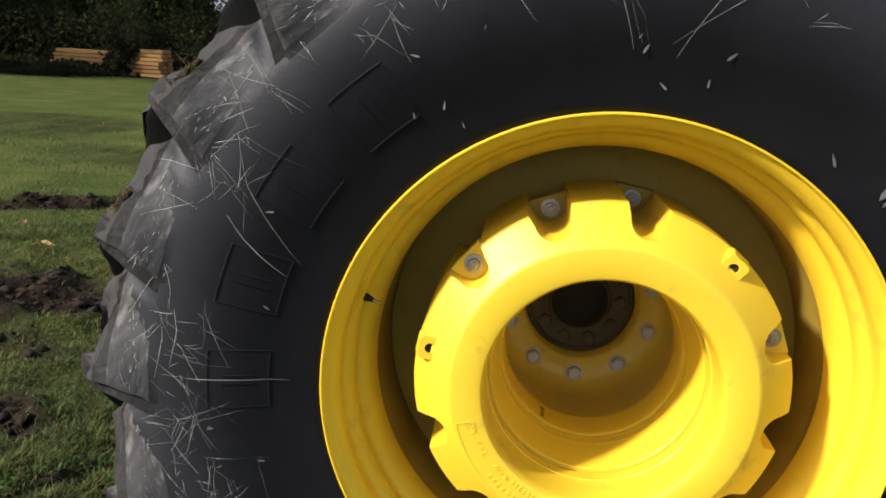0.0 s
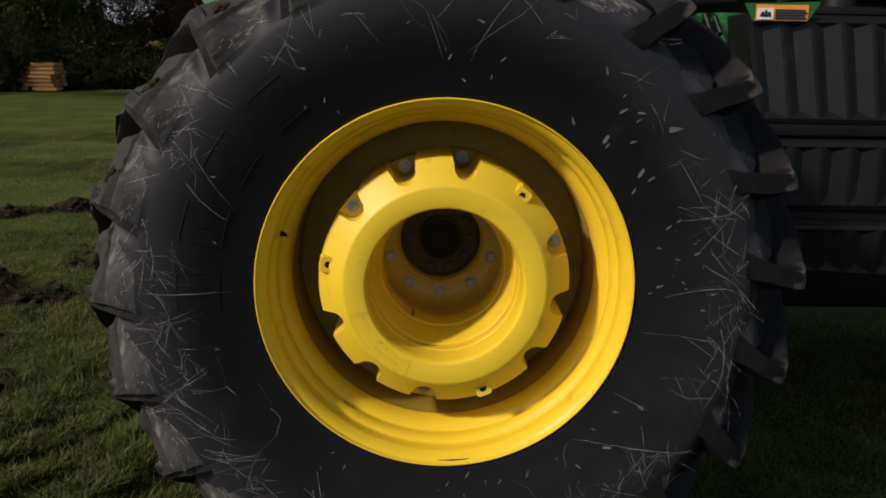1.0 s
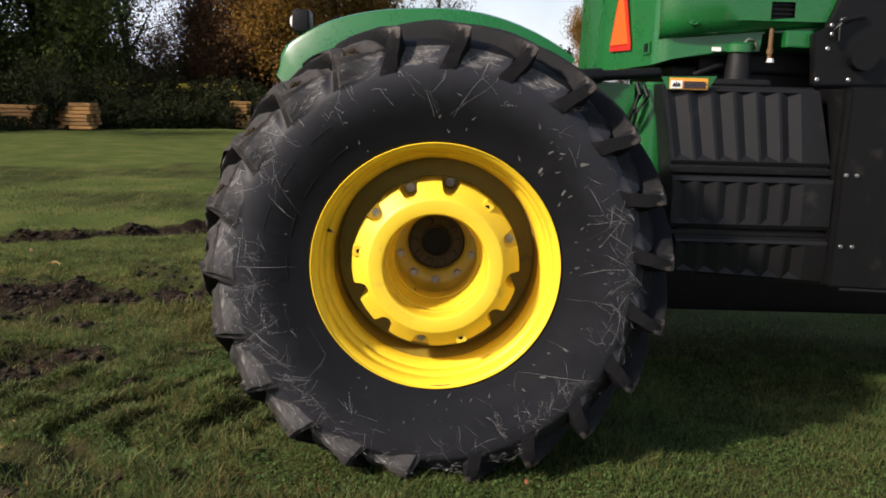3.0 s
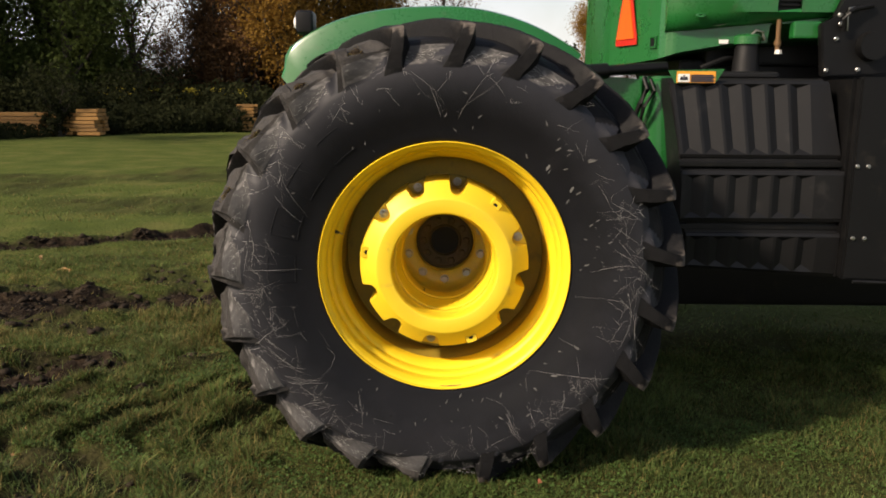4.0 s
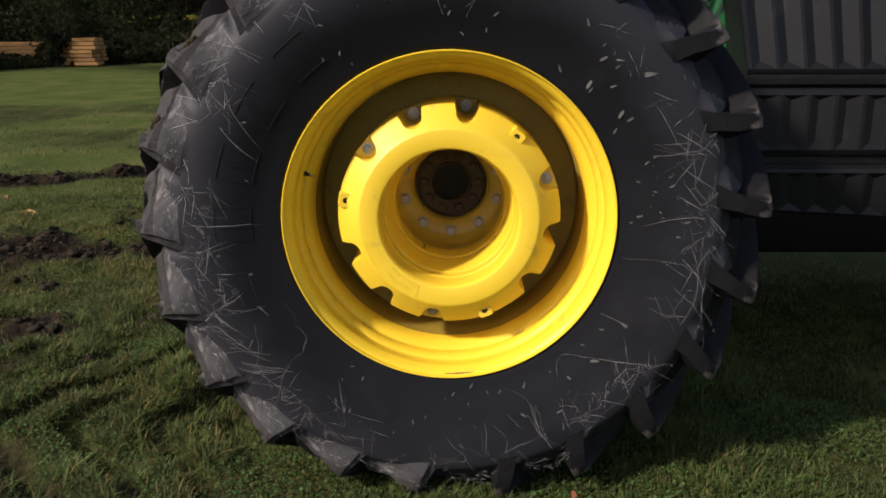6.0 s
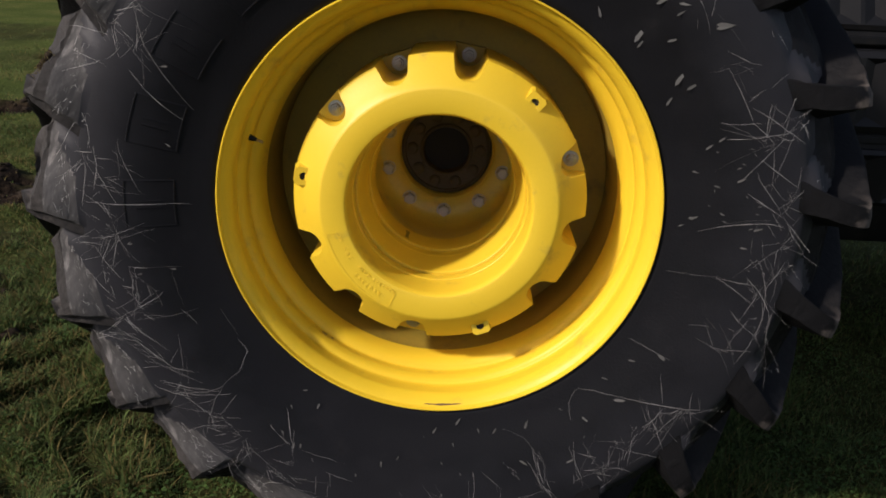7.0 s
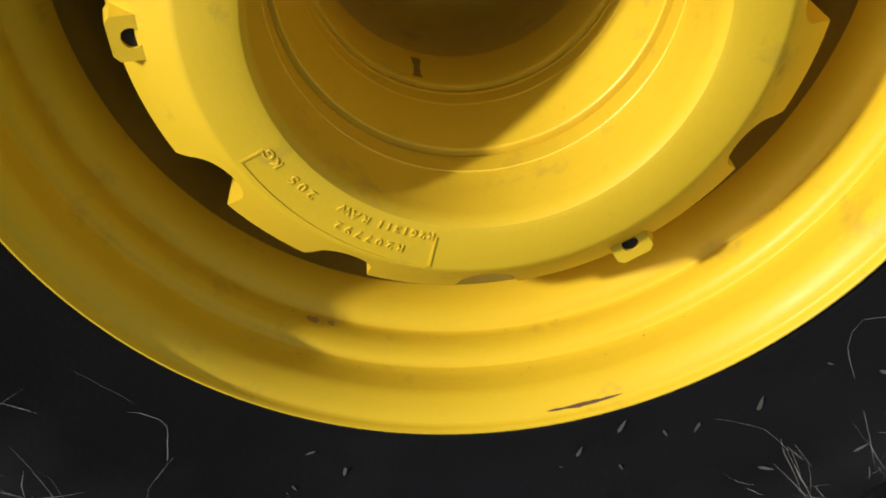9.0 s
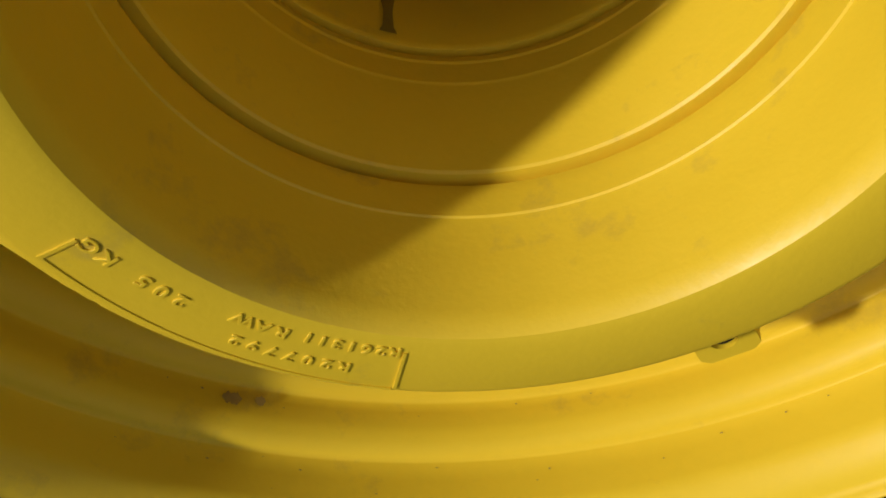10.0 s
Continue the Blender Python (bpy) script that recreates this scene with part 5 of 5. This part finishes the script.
def grow_tree(name, seed, height, leaf_mat, leaf_count, leaf_size, spread, crown_from, label, bare=0.0):
    """A tapered trunk that forks into limbs, and a crown of many small separate leaves round the twigs."""
    rng = random.Random(seed)
    root = tagged(new(name), label, "tree", "trees behind the lawn")
    bm = bmesh.new()
    tips = []
    def limb(start, way, length, r, level):
        pts, q, d = [start.copy()], start.copy(), way.normalized()
        n = 8 if level == 0 else 4
        for i in range(n):
            d = (d + Vector((rng.uniform(-1, 1), rng.uniform(-1, 1), rng.uniform(-0.3, 0.8))) * (0.09 if level == 0 else 0.22)).normalized()
            q = q + d * length / n
            pts.append(q.copy())
            if level > 0 or i * length / n > crown_from * height:
                tips.append((q.copy(), level))
        pipe(bm, pts, [r * (1 - 0.75 * i / n) for i in range(n + 1)], 7 if level == 0 else 5)
        if level < 3:
            for k in range(14 if level == 0 else 4 if level == 1 else 2):
                i = rng.randint(1, n)
                out = Vector((rng.uniform(-1, 1), rng.uniform(-1, 1), rng.uniform(0.1, 0.9) if level == 0 else rng.uniform(-0.2, 0.8))).normalized()
                limb(pts[i], (out + d * 0.5), length * (rng.uniform(0.22, 0.40) * spread if level == 0 else rng.uniform(0.38, 0.58)), r * 0.42, level + 1)
    limb(Vector((0, 0, -0.2)), Vector((rng.uniform(-0.1, 0.1), rng.uniform(-0.1, 0.1), 1)), height * 0.85, height * 0.016 + 0.06, 0)
    part("trunk", bm, BARK, root, smooth=50)
    g = np.random.default_rng(seed)
    pick = g.integers(0, len(tips), leaf_count)
    base = np.array([tuple(t[0]) for t in tips])[pick]
    c = base + g.normal(0, 1, (leaf_count, 3)) * np.array([0.55, 0.55, 0.42]) * (height / 11)
    c[:, 2] = np.maximum(c[:, 2], 0.3)
    keep = np.ones(leaf_count, bool)
    if bare:
        keep = g.random(leaf_count) > bare
    c = c[keep]
    n = len(c)
    u = g.normal(0, 1, (n, 3))
    u /= np.linalg.norm(u, axis=1, keepdims=True)
    w = np.cross(u, g.normal(0, 1, (n, 3)))
    w /= np.linalg.norm(w, axis=1, keepdims=True)
    s = leaf_size * g.uniform(0.5, 1.3, (n, 1))
    verts = np.stack([c - u * s, c + w * s * 0.55, c + u * s, c - w * s * 0.55], 1).reshape(-1, 3)
    sheet("crown", verts, np.arange(4 * n).reshape(-1, 4), leaf_mat, root)
    return root


def put_trees():
    rng = random.Random(5)
    kinds = [grow_tree("broadleaf_tree", 1, 11, LEAF_DARK, 21000, 0.10, 1.2, 0.05, "tall dark green broadleaf tree at the lawn's edge"),
             grow_tree("golden_tree", 2, 11, LEAF_GOLD, 20000, 0.09, 0.9, 0.05, "slender tree with golden autumn leaves"),
             grow_tree("rusty_tree", 3, 11, LEAF_RUST, 15000, 0.085, 1.0, 0.05, "tree with sparse rust brown leaves"),
             grow_tree("bare_tree", 4, 12, LEAF_RUST, 4200, 0.09, 1.0, 0.2, "nearly bare autumn tree")]
    plan = [(0, -31, 40, 1.1), (0, -27.5, 43, 1.2), (0, -24.5, 41, 1.0), (0, -21.8, 44, 1.1), (0, -20.6, 42, 1.1), (3, -16.6, 44, 1.0), (3, -14.3, 47, 1.1), (2, -13.2, 49, 1.0), (3, -12.2, 45, 1.15),
            (2, -10.6, 44, 1.05), (1, -8.9, 43, 1.1), (1, -7.2, 45, 1.2), (1, -5.2, 47, 1.1), (2, -3.4, 50, 1.0), (0, -36, 46, 1.2), (0, -41, 42, 1.2), (2, -17.4, 49, 0.46), (2, -15.2, 50, 0.5), (2, -13.0, 47, 0.42), (2, -11.0, 52, 0.5), (0, -9.6, 48, 0.4), (2, -7.4, 50, 0.46), (0, -18.6, 47, 0.45),
            # the next two stand out of view, added to shade the lawn's far edge
            (0, -25.5, 23.5, 0.85), (0, -28.5, 30, 0.9), (3, -17, 56, 1.0), (2, -9, 60, 1.1), (2, -6, 56, 1.0), (3, 0, 58, 0.9), (2, -12, 62, 0.9),
            (1, 14.2, 88, 0.84), (2, 16.4, 90, 0.66), (2, 19.0, 92, 0.60), (2, 11.0, 92, 0.45), (0, -25.8, 37, 1.1), (0, -29.5, 36, 1.15), (0, -18.9, 40, 0.9), (1, -8.0, 41, 0.95), (2, -11.6, 43, 0.95), (2, -13.6, 46, 0.62)]
    used = set()
    for k, x, y, s in plan:
        z = float(ground_height(np.array([x], float), np.array([y], float))[0])
        m = pose(x, y, z, 0, 0, rng.uniform(0, 360)) @ Matrix.Scale(s * rng.uniform(0.92, 1.08), 4)
        if k not in used:
            kinds[k].matrix_basis = m
            used.add(k)
        else:
            copy_thing(kinds[k], m)
            # copy_thing keeps the first one's scale
    # brushwood under the trees
    g = np.random.default_rng(8)
    n = 110000
    x = g.uniform(-34, 6, n)
    front = np.interp(x, [-34, -17, -14.6, -12, -9.7, -4, 6], [27.2, 27.6, 31.6, 33.2, 35, 38.5, 44]) + 0.8 * lattice(x, x * 0, 1.1, 24)
    back = g.random(n) ** 1.3 * 9.0
    y = front + back
    rise = np.where(y < 31.9, 0.10 + 0.05 * back, np.minimum(0.25 + 0.22 * back, 1.1))
    top = rise * (0.4 + 1.9 * lattice(x, y * 0.6, 1.7, 21) + 0.9 * lattice(x, y, 0.6, 22))
    z = g.random(n) ** 0.8 * top + 0.05
    c = np.stack([x, y, z], 1)
    u = g.normal(0, 1, (n, 3))
    u /= np.linalg.norm(u, axis=1, keepdims=True)
    w = np.cross(u, g.normal(0, 1, (n, 3)))
    w /= np.linalg.norm(w, axis=1, keepdims=True)
    s = 0.11 * g.uniform(0.4, 1.3, (n, 1)) * np.minimum(1.0, 0.35 + top[:, None])
    verts = np.stack([c - u * s, c + w * s * 0.55, c + u * s, c - w * s * 0.55], 1).reshape(-1, 3)
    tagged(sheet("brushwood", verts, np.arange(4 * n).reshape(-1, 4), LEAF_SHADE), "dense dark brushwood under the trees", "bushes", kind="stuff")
    # tall thicket that closes the wood behind the trunks
    n = 120000
    x, y = g.uniform(-46, 8, n), g.uniform(50, 56, n)
    top = 2.0 + 1.6 * lattice(x, y * 0.4, 3.0, 61) + 1.2 * lattice(x, y, 0.9, 62) + 1.6 * smoothstep(-20.5, -24, x) + 1.2 * smoothstep(-14, -11, x)
    c = np.stack([x, y, 0.1 + g.random(n) * top], 1)
    u = g.normal(0, 1, (n, 3))
    u /= np.linalg.norm(u, axis=1, keepdims=True)
    w = np.cross(u, g.normal(0, 1, (n, 3)))
    w /= np.linalg.norm(w, axis=1, keepdims=True)
    s = 0.15 * g.uniform(0.5, 1.3, (n, 1))
    verts = np.stack([c - u * s, c + w * s * 0.55, c + u * s, c - w * s * 0.55], 1).reshape(-1, 3)
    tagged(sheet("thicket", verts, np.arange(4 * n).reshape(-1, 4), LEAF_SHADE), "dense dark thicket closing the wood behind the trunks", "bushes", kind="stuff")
    # yellow leaf patches between the trunks; far sunlight is put into their colour
    n = 5200
    x = g.uniform(-18.5, -9.5, n)
    z = 1.58 + g.random(n) * 0.50
    keep = lattice(x * 1.0, z * 2.0, 0.5, 43) * 0.6 + lattice(x, z, 0.25, 44) * 0.4 > 0.69
    x, z = x[keep], z[keep]
    n = len(x)
    c = np.stack([x, 39.5 + g.normal(0, 0.4, n), z], 1)
    u = g.normal(0, 1, (n, 3))
    u /= np.linalg.norm(u, axis=1, keepdims=True)
    w = np.cross(u, g.normal(0, 1, (n, 3)))
    w /= np.linalg.norm(w, axis=1, keepdims=True)
    s = 0.09 * g.uniform(0.5, 1.3, (n, 1))
    verts = np.stack([c - u * s, c + w * s * 0.55, c + u * s, c - w * s * 0.55], 1).reshape(-1, 3)
    tagged(sheet("far_hedge", verts, np.arange(4 * n).reshape(-1, 4), LEAF_YELLOW), "yellow leaf patches between the trunks, colour brightened for distant sunlight", "hedge", kind="stuff")


put_trees()


def lumber_stack(x, y, turn, length, rows, seed):
    rng = random.Random(seed)
    z = float(ground_height(np.array([x], float), np.array([y], float))[0])
    root = tagged(new("lumber_stack"), "stack of weathered orange brown lumber at the lawn's edge", "lumber", "lumber stacks")
    root.matrix_basis = pose(x, y, z, 0, 0, turn)
    bm = bmesh.new()
    box(bm, (-0.5, -0.5, -0.5), (0.5, 0.5, 0.5), 0.03, seg=1)
    plank = None
    for layer in range(rows):
        zz = 0.06 + layer * 0.15
        for k in range(3):
            ll = length * rng.uniform(0.9, 1.0)
            m = Matrix.Translation((rng.uniform(-0.12, 0.12), -0.4 + 0.4 * k, zz + 0.06)) @ pose(0, 0, 0, 0, 0, rng.uniform(-1.2, 1.2)) @ Matrix.Diagonal((ll, 0.37, 0.125, 1))
            if plank is None:
                plank = part("plank", bm, LUMBER, root)
                plank.matrix_basis = m
            else:
                again(plank, m)


lumber_stack(-17.22, 31.3, 2, 2.1, 6, 1)
lumber_stack(-15.55, 31.6, -2, 1.3, 6, 4)
lumber_stack(-14.45, 31.3, 3, 0.9, 7, 2)
lumber_stack(-9.3, 36.4, 14, 0.8, 8, 3)
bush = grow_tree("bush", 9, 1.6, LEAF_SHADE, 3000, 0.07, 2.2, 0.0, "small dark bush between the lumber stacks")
bush.matrix_basis = pose(-15.45, 30.75, 0.05)
tagged(bush, category="bush", group="bushes by the lumber")
copy_thing(bush, pose(-9.5, 35.4, 0.03, 0, 0, 70) @ Matrix.Scale(0.62, 4))

# ---- small things on the tyre and lawn ----


def make_strands():
    """Dry grass stuck to the sidewall, thin bent strips a little proud of the rubber."""
    rng = random.Random(12)
    verts, faces = [], []
    def strand(px, pz, length, w, bend, width, lift=None):
        n = max(4, int(length / 0.02))
        last = None
        kink = rng.randrange(1, n)
        for i in range(n + 1):
            rr = math.hypot(px, pz)
            if not 0.585 < rr < 0.97:
                break
            yy = (side_y(min(rr, 0.885)) if lift is None else lift(rr)) - 0.0020 - 0.002 * rng.random()
            k = width * (1 - 0.7 * abs(2 * i / n - 1)) * rng.uniform(0.6, 1.3)
            sx, sz = -math.sin(w) * k, math.cos(w) * k
            verts.append((px + sx, yy, HUB_Z + pz + sz))
            verts.append((px - sx, yy, HUB_Z + pz - sz))
            j = len(verts)
            if last is not None:
                faces.append((last - 2, last - 1, j - 1, j - 2))
            last = j
            px += math.cos(w) * length / n
            pz += math.sin(w) * length / n
            w += bend / n + (rng.uniform(-0.35, 0.35) if i == kink else 0.0)
    # tangles: angle, radius, how many knots, spread of the angle and of the radius
    for deg, r, count, ds, dr in ((150, 0.85, 6, 5, 0.03), (172, 0.83, 5, 5, 0.04), (190, 0.83, 11, 6, 0.04), (202, 0.83, 8, 5, 0.04), (215, 0.85, 6, 6, 0.04), (232, 0.84, 10, 7, 0.04), (246, 0.84, 8, 6, 0.04), (20, 0.83, 7, 7, 0.05), (2, 0.82, 9, 7, 0.05), (-18, 0.82, 7, 7, 0.05),
                               (-42, 0.81, 10, 9, 0.05), (-62, 0.83, 7, 7, 0.04), (-85, 0.84, 6, 10, 0.04), (75, 0.82, 4, 8, 0.05), (100, 0.84, 5, 9, 0.04), (128, 0.84, 6, 7, 0.04), (46, 0.84, 5, 8, 0.05)):
        for _ in range(int(count * (1.95 if 140 < deg < 200 else 1.25 if 200 <= deg < 250 else 1.75 if -65 < deg < 25 else 1.3))):
            kr, ka = r + rng.gauss(0, dr), radians(deg + rng.gauss(0, ds))
            main = ka + rng.choice((0.0, math.pi, 1.2, -1.0)) + rng.gauss(0, 0.5)
            for q in range(rng.randrange(2, 6)):
                w = main + rng.gauss(0, 0.45) + (math.pi if rng.random() < 0.3 else 0)
                size = rng.choice((rng.uniform(0.015, 0.06), rng.uniform(0.05, 0.14)))
                strand(kr * math.cos(ka) + rng.gauss(0, 0.008), kr * math.sin(ka) + rng.gauss(0, 0.008), size, w, rng.gauss(0, 0.16), rng.uniform(0.00018, 0.00038))
    # long single stalks
    for deg, r, length, way, bend in ((-50, 0.608, 0.38, -1, 0.0), (-50, 0.609, 0.09, -128, 1.5), (-1, 0.643, 0.21, 24, -0.5), (2, 0.849, 0.10, -47, 0.0), (34, 0.772, 0.09, -23, 0.0), (23, 0.78, 0.16, -23, -0.4), (18, 0.765, 0.12, 7, 0.1), (180, 0.870, 0.25, -3, 0.1),
                                   (146, 0.860, 0.28, -81, 0.3), (-138, 0.753, 0.14, -109, 0.1), (-142, 0.832, 0.11, 2, 0.1), (15, 0.766, 0.14, -36, 0.1), (-30, 0.71, 0.11, 158, 0.0), (-24, 0.847, 0.30, 55, 1.2), (156, 0.80, 0.16, -58, 0.4), (100, 0.86, 0.16, -60, 0.3), (78, 0.86, 0.22, 228, 0.3),
                                   (74, 0.86, 0.24, 222, 0.2), (205, 0.86, 0.2, -38, 0.1), (208, 0.86, 0.18, -30, 0.15), (214, 0.86, 0.16, -12, 0.1), (217, 0.85, 0.15, -5, -0.1), (122, 0.84, 0.1, -70, 0.2)):
        strand(r * math.cos(radians(deg)), r * math.sin(radians(deg)), length, radians(way), bend, rng.uniform(0.0004, 0.0006))
    # one long kinked stalk low on the sidewall, in pieces
    for deg, r, length, way, bend in ((-153.1, 0.627, 0.088, -58, 0.0), (-145.2, 0.639, 0.055, -35, -0.5), (-140.5, 0.634, 0.050, -105, -0.6), (-137.9, 0.670, 0.056, -148, 0.2), (-138.4, 0.722, 0.085, -118, 0.1),
                                      (-37.4, 0.777, 0.12, -96, 0.2), (-32.5, 0.804, 0.10, -92, -0.1), (-41.1, 0.749, 0.14, -58, 0.1), (-51.5, 0.775, 0.16, -10, -0.1), (-7.1, 0.777, 0.14, 48, 0.1), (-8.5, 0.778, 0.15, -40, -0.7)):
        strand(r * math.cos(radians(deg)), r * math.sin(radians(deg)), length, radians(way), bend, rng.uniform(0.00025, 0.0004))
    # scratches and chaff on the dried mud of the pockets
    for i in range(3, 18):
        for _ in range(36):
            deg = 3.9 + 360 / 22 * i + rng.uniform(4, 14.5)
            r = rng.uniform(0.905, 0.95)
            strand(r * math.cos(radians(deg)), r * math.sin(radians(deg)), rng.uniform(0.008, 0.032), radians(deg + rng.choice((90, 75, 110)) + rng.gauss(0, 18)), rng.gauss(0, 0.08), rng.uniform(0.0003, 0.0006),
                   lambda rr, u=((deg - 3.9) % (360 / 22) - 1.2) / 15.0: pocket_floor(rr, min(1.0, max(0.0, u)), "muddy" if deg > 115 else "dusty") - 0.001)
    tagged(sheet("dry_grass_strands", verts, faces, STRAW), "pale dry grass strands stuck to the black tyre", "dry grass", kind="stuff")
    # pale husks near the rim
    verts, faces = [], []
    places = [(0.594, -82.5, 0.011, 60), (0.637, -65.8, 0.012, 76), (0.726, -69.1, 0.011, -32), (0.617, -88.6, 0.009, 62), (0.763, -59.9, 0.010, 30), (0.641, -35.5, 0.009, -12), (0.691, -30.6, 0.015, -42), (0.628, -43.2, 0.008, -20), (0.693, -43.9, 0.016, -4), (0.684, -52.7, 0.011, -40)]
    for _ in range(74):
        deg = rng.choice((rng.gauss(45, 14), rng.gauss(12, 8), rng.gauss(-80, 25), rng.uniform(0, 360), rng.gauss(100, 20)))
        places.append((rng.uniform(0.60, 0.80), deg, rng.uniform(0.004, 0.013) * (1.7 if 20 < deg < 65 else 0.8), deg + rng.gauss(0, 28)))
    for r, deg, s, way in places:
        a, u = radians(deg), radians(way)
        px, pz, yy = r * math.cos(a), r * math.sin(a), side_y(r) - 0.003
        base = len(verts)
        for du, dw in ((1.5, 0.05), (0.5, 0.24), (-0.5, 0.30), (-1.1, -0.02), (-0.6, -0.26), (0.4, -0.20)):
            verts.append((px + s * (du * math.cos(u) - dw * math.sin(u)), yy - 0.001 * abs(dw), HUB_Z + pz + s * (du * math.sin(u) + dw * math.cos(u))))
        faces.append(tuple(range(base, base + 6)))
    tagged(sheet("seed_husks", verts, faces, SEED), "pale seed husks stuck on the tyre sidewall", "husks", kind="stuff")


make_strands()


def fallen_leaf(x, y, size, mat, seed):
    rng = random.Random(seed)
    bm = bmesh.new()
    ring = []
    for k in range(14):
        a = k * math.tau / 14
        r = size * (0.75 + 0.3 * math.cos(2 * a) + rng.uniform(-0.12, 0.12))
        ring.append(bm.verts.new((r * math.cos(a), 0.6 * r * math.sin(a), 0.25 * size * math.sin(a * 2 + seed))))
    mid = bm.verts.new((0, 0, -0.1 * size))
    for k in range(14):
        bm.faces.new((mid, ring[k], ring[(k + 1) % 14]))
    ret = bmesh.ops.solidify(bm, geom=list(bm.faces), thickness=0.0015)
    ob = part("fallen_leaf", bm, mat, None, smooth=60)
    ob.matrix_basis = pose(x, y, float(ground_height(np.array([x]), np.array([y]))[0]) + 0.045, rng.uniform(-15, 15), rng.uniform(-15, 15), rng.uniform(0, 360))
    return tagged(ob, "curled dry leaf lying on the grass", "leaf", "fallen leaves")


fallen_leaf(0.44, -0.09, 0.030, PINK, 1)
fallen_leaf(-2.24, 0.66, 0.035, FALLEN, 2)
fallen_leaf(-2.15, 0.32, 0.025, FALLEN, 3)
fallen_leaf(-4.3, 5.2, 0.06, FALLEN, 4)
fallen_leaf(-3.8, 4.6, 0.09, FALLEN, 5)


def make_grass():
    """Blades of turf, thick near the tyre and thinner farther off."""
    g = np.random.default_rng(3)
    zones = [(480000, -4.2, 4.4, -2.6, 2.8, 0.038, 0.0020), (230000, -7.5, -0.5, 0.3, 7.5, 0.038, 0.0028), (110000, -4.2, -0.7, -1.0, 2.6, 0.044, 0.0032), (50000, -12, 6, 7.5, 16, 0.035, 0.005), (30000, 0.5, 6.5, 0.0, 6.0, 0.035, 0.003)]
    out = {0: [], 1: []}
    for count, x0, x1, y0, y1, tall, wide in zones:
        x, y = g.uniform(x0, x1, count), g.uniform(y0, y1, count)
        soil = soil_share(x, y)
        tuft = lattice(x, y, 0.33, 31) * 0.6 + lattice(x, y, 0.12, 32) * 0.4
        keep = g.random(count) < np.clip(1.0 - 1.6 * soil, 0.015, 1) * (0.45 + 0.9 * tuft) * (1 - smoothstep(8.0, 16.0, y))
        # the patch thins out unevenly towards its edges
        inset = np.minimum(np.minimum(x - x0, x1 - x), np.minimum(y - y0, y1 - y)) / (0.22 * (y1 - y0))
        keep &= g.random(count) < smoothstep(0.0, 1.0, inset + 0.5 * (tuft - 0.5))
        x, y, tuft = x[keep], y[keep], tuft[keep]
        n = len(x)
        z = ground_height(x, y)
        h = tall * g.uniform(0.4, 1.5, n) * (0.25 + 1.9 * tuft ** 2.0)
        a = g.uniform(0, math.tau, n)
        lean = g.uniform(0.2, 1.8, n) * h
        w = wide * g.uniform(0.6, 1.5, n)
        dx, dy = np.cos(a), np.sin(a)
        base = np.stack([x, y, z - 0.004], 1)
        side = np.stack([-dy * w, dx * w, np.zeros(n)], 1)
        mid = base + np.stack([dx * lean * 0.35, dy * lean * 0.35, h * 0.62], 1)
        tip = base + np.stack([dx * lean, dy * lean, h], 1)
        v = np.stack([base - side, base + side, mid + side * 0.75, mid - side * 0.75, tip + side * 0.15, tip - side * 0.15], 1)
        dry = g.random(n) < (0.26 + 0.35 * smoothstep(0.55, 0.75, lattice(x, y, 0.8, 33))) * (1 - 0.62 * smoothstep(-0.6, 0.3, x))
        for k in (0, 1):
            out[k].append(v[dry == bool(k)])
    for k, name, mat, label in ((0, "grass", BLADE, "short green lawn grass with clover"), (1, "withered_grass", DRY_BLADE, "withered yellow blades in the lawn")):
        v = np.concatenate(out[k])
        n = len(v)
        i = np.arange(n)[:, None] * 6
        faces = np.concatenate([i + np.array([[0, 1, 2, 3]]), i + np.array([[3, 2, 4, 5]])], 0)
        tagged(sheet(name, v.reshape(-1, 3), faces, mat), label, "grass", kind="stuff")


    # clover leaflets lying flat among the blades
    n = 130000
    x, y = g.uniform(-4.2, 3.6, n), g.uniform(-1.5, 2.4, n)
    edge = np.minimum(np.minimum(x + 4.2, 3.6 - x), np.minimum(y + 1.5, 2.4 - y))
    keep = (g.random(n) < smoothstep(0.0, 0.8, edge)) & (g.random(n) < smoothstep(0.35, 0.65, lattice(x, y, 0.5, 51) * 0.7 + lattice(x, y, 0.15, 52) * 0.3)) & (soil_share(x, y) < 0.4)
    x, y = x[keep], y[keep]
    n = len(x)
    z = ground_height(x, y) + g.uniform(0.010, 0.030, n)
    a, s = g.uniform(0, math.tau, n), g.uniform(0.0035, 0.0075, n)
    tx, ty = g.normal(0, 0.35, n), g.normal(0, 0.35, n)
    v = []
    for q in range(5):
        b = a + q * math.tau / 5
        dx, dy = s * np.cos(b), s * np.sin(b)
        v.append(np.stack([x + dx, y + dy, z + dx * tx + dy * ty], 1))
    v = np.stack(v, 1).reshape(-1, 3)
    tagged(sheet("clover", v, np.arange(len(v)).reshape(-1, 5), CLOVER), "low green clover leaves in the lawn", "clover", kind="stuff")


make_grass()
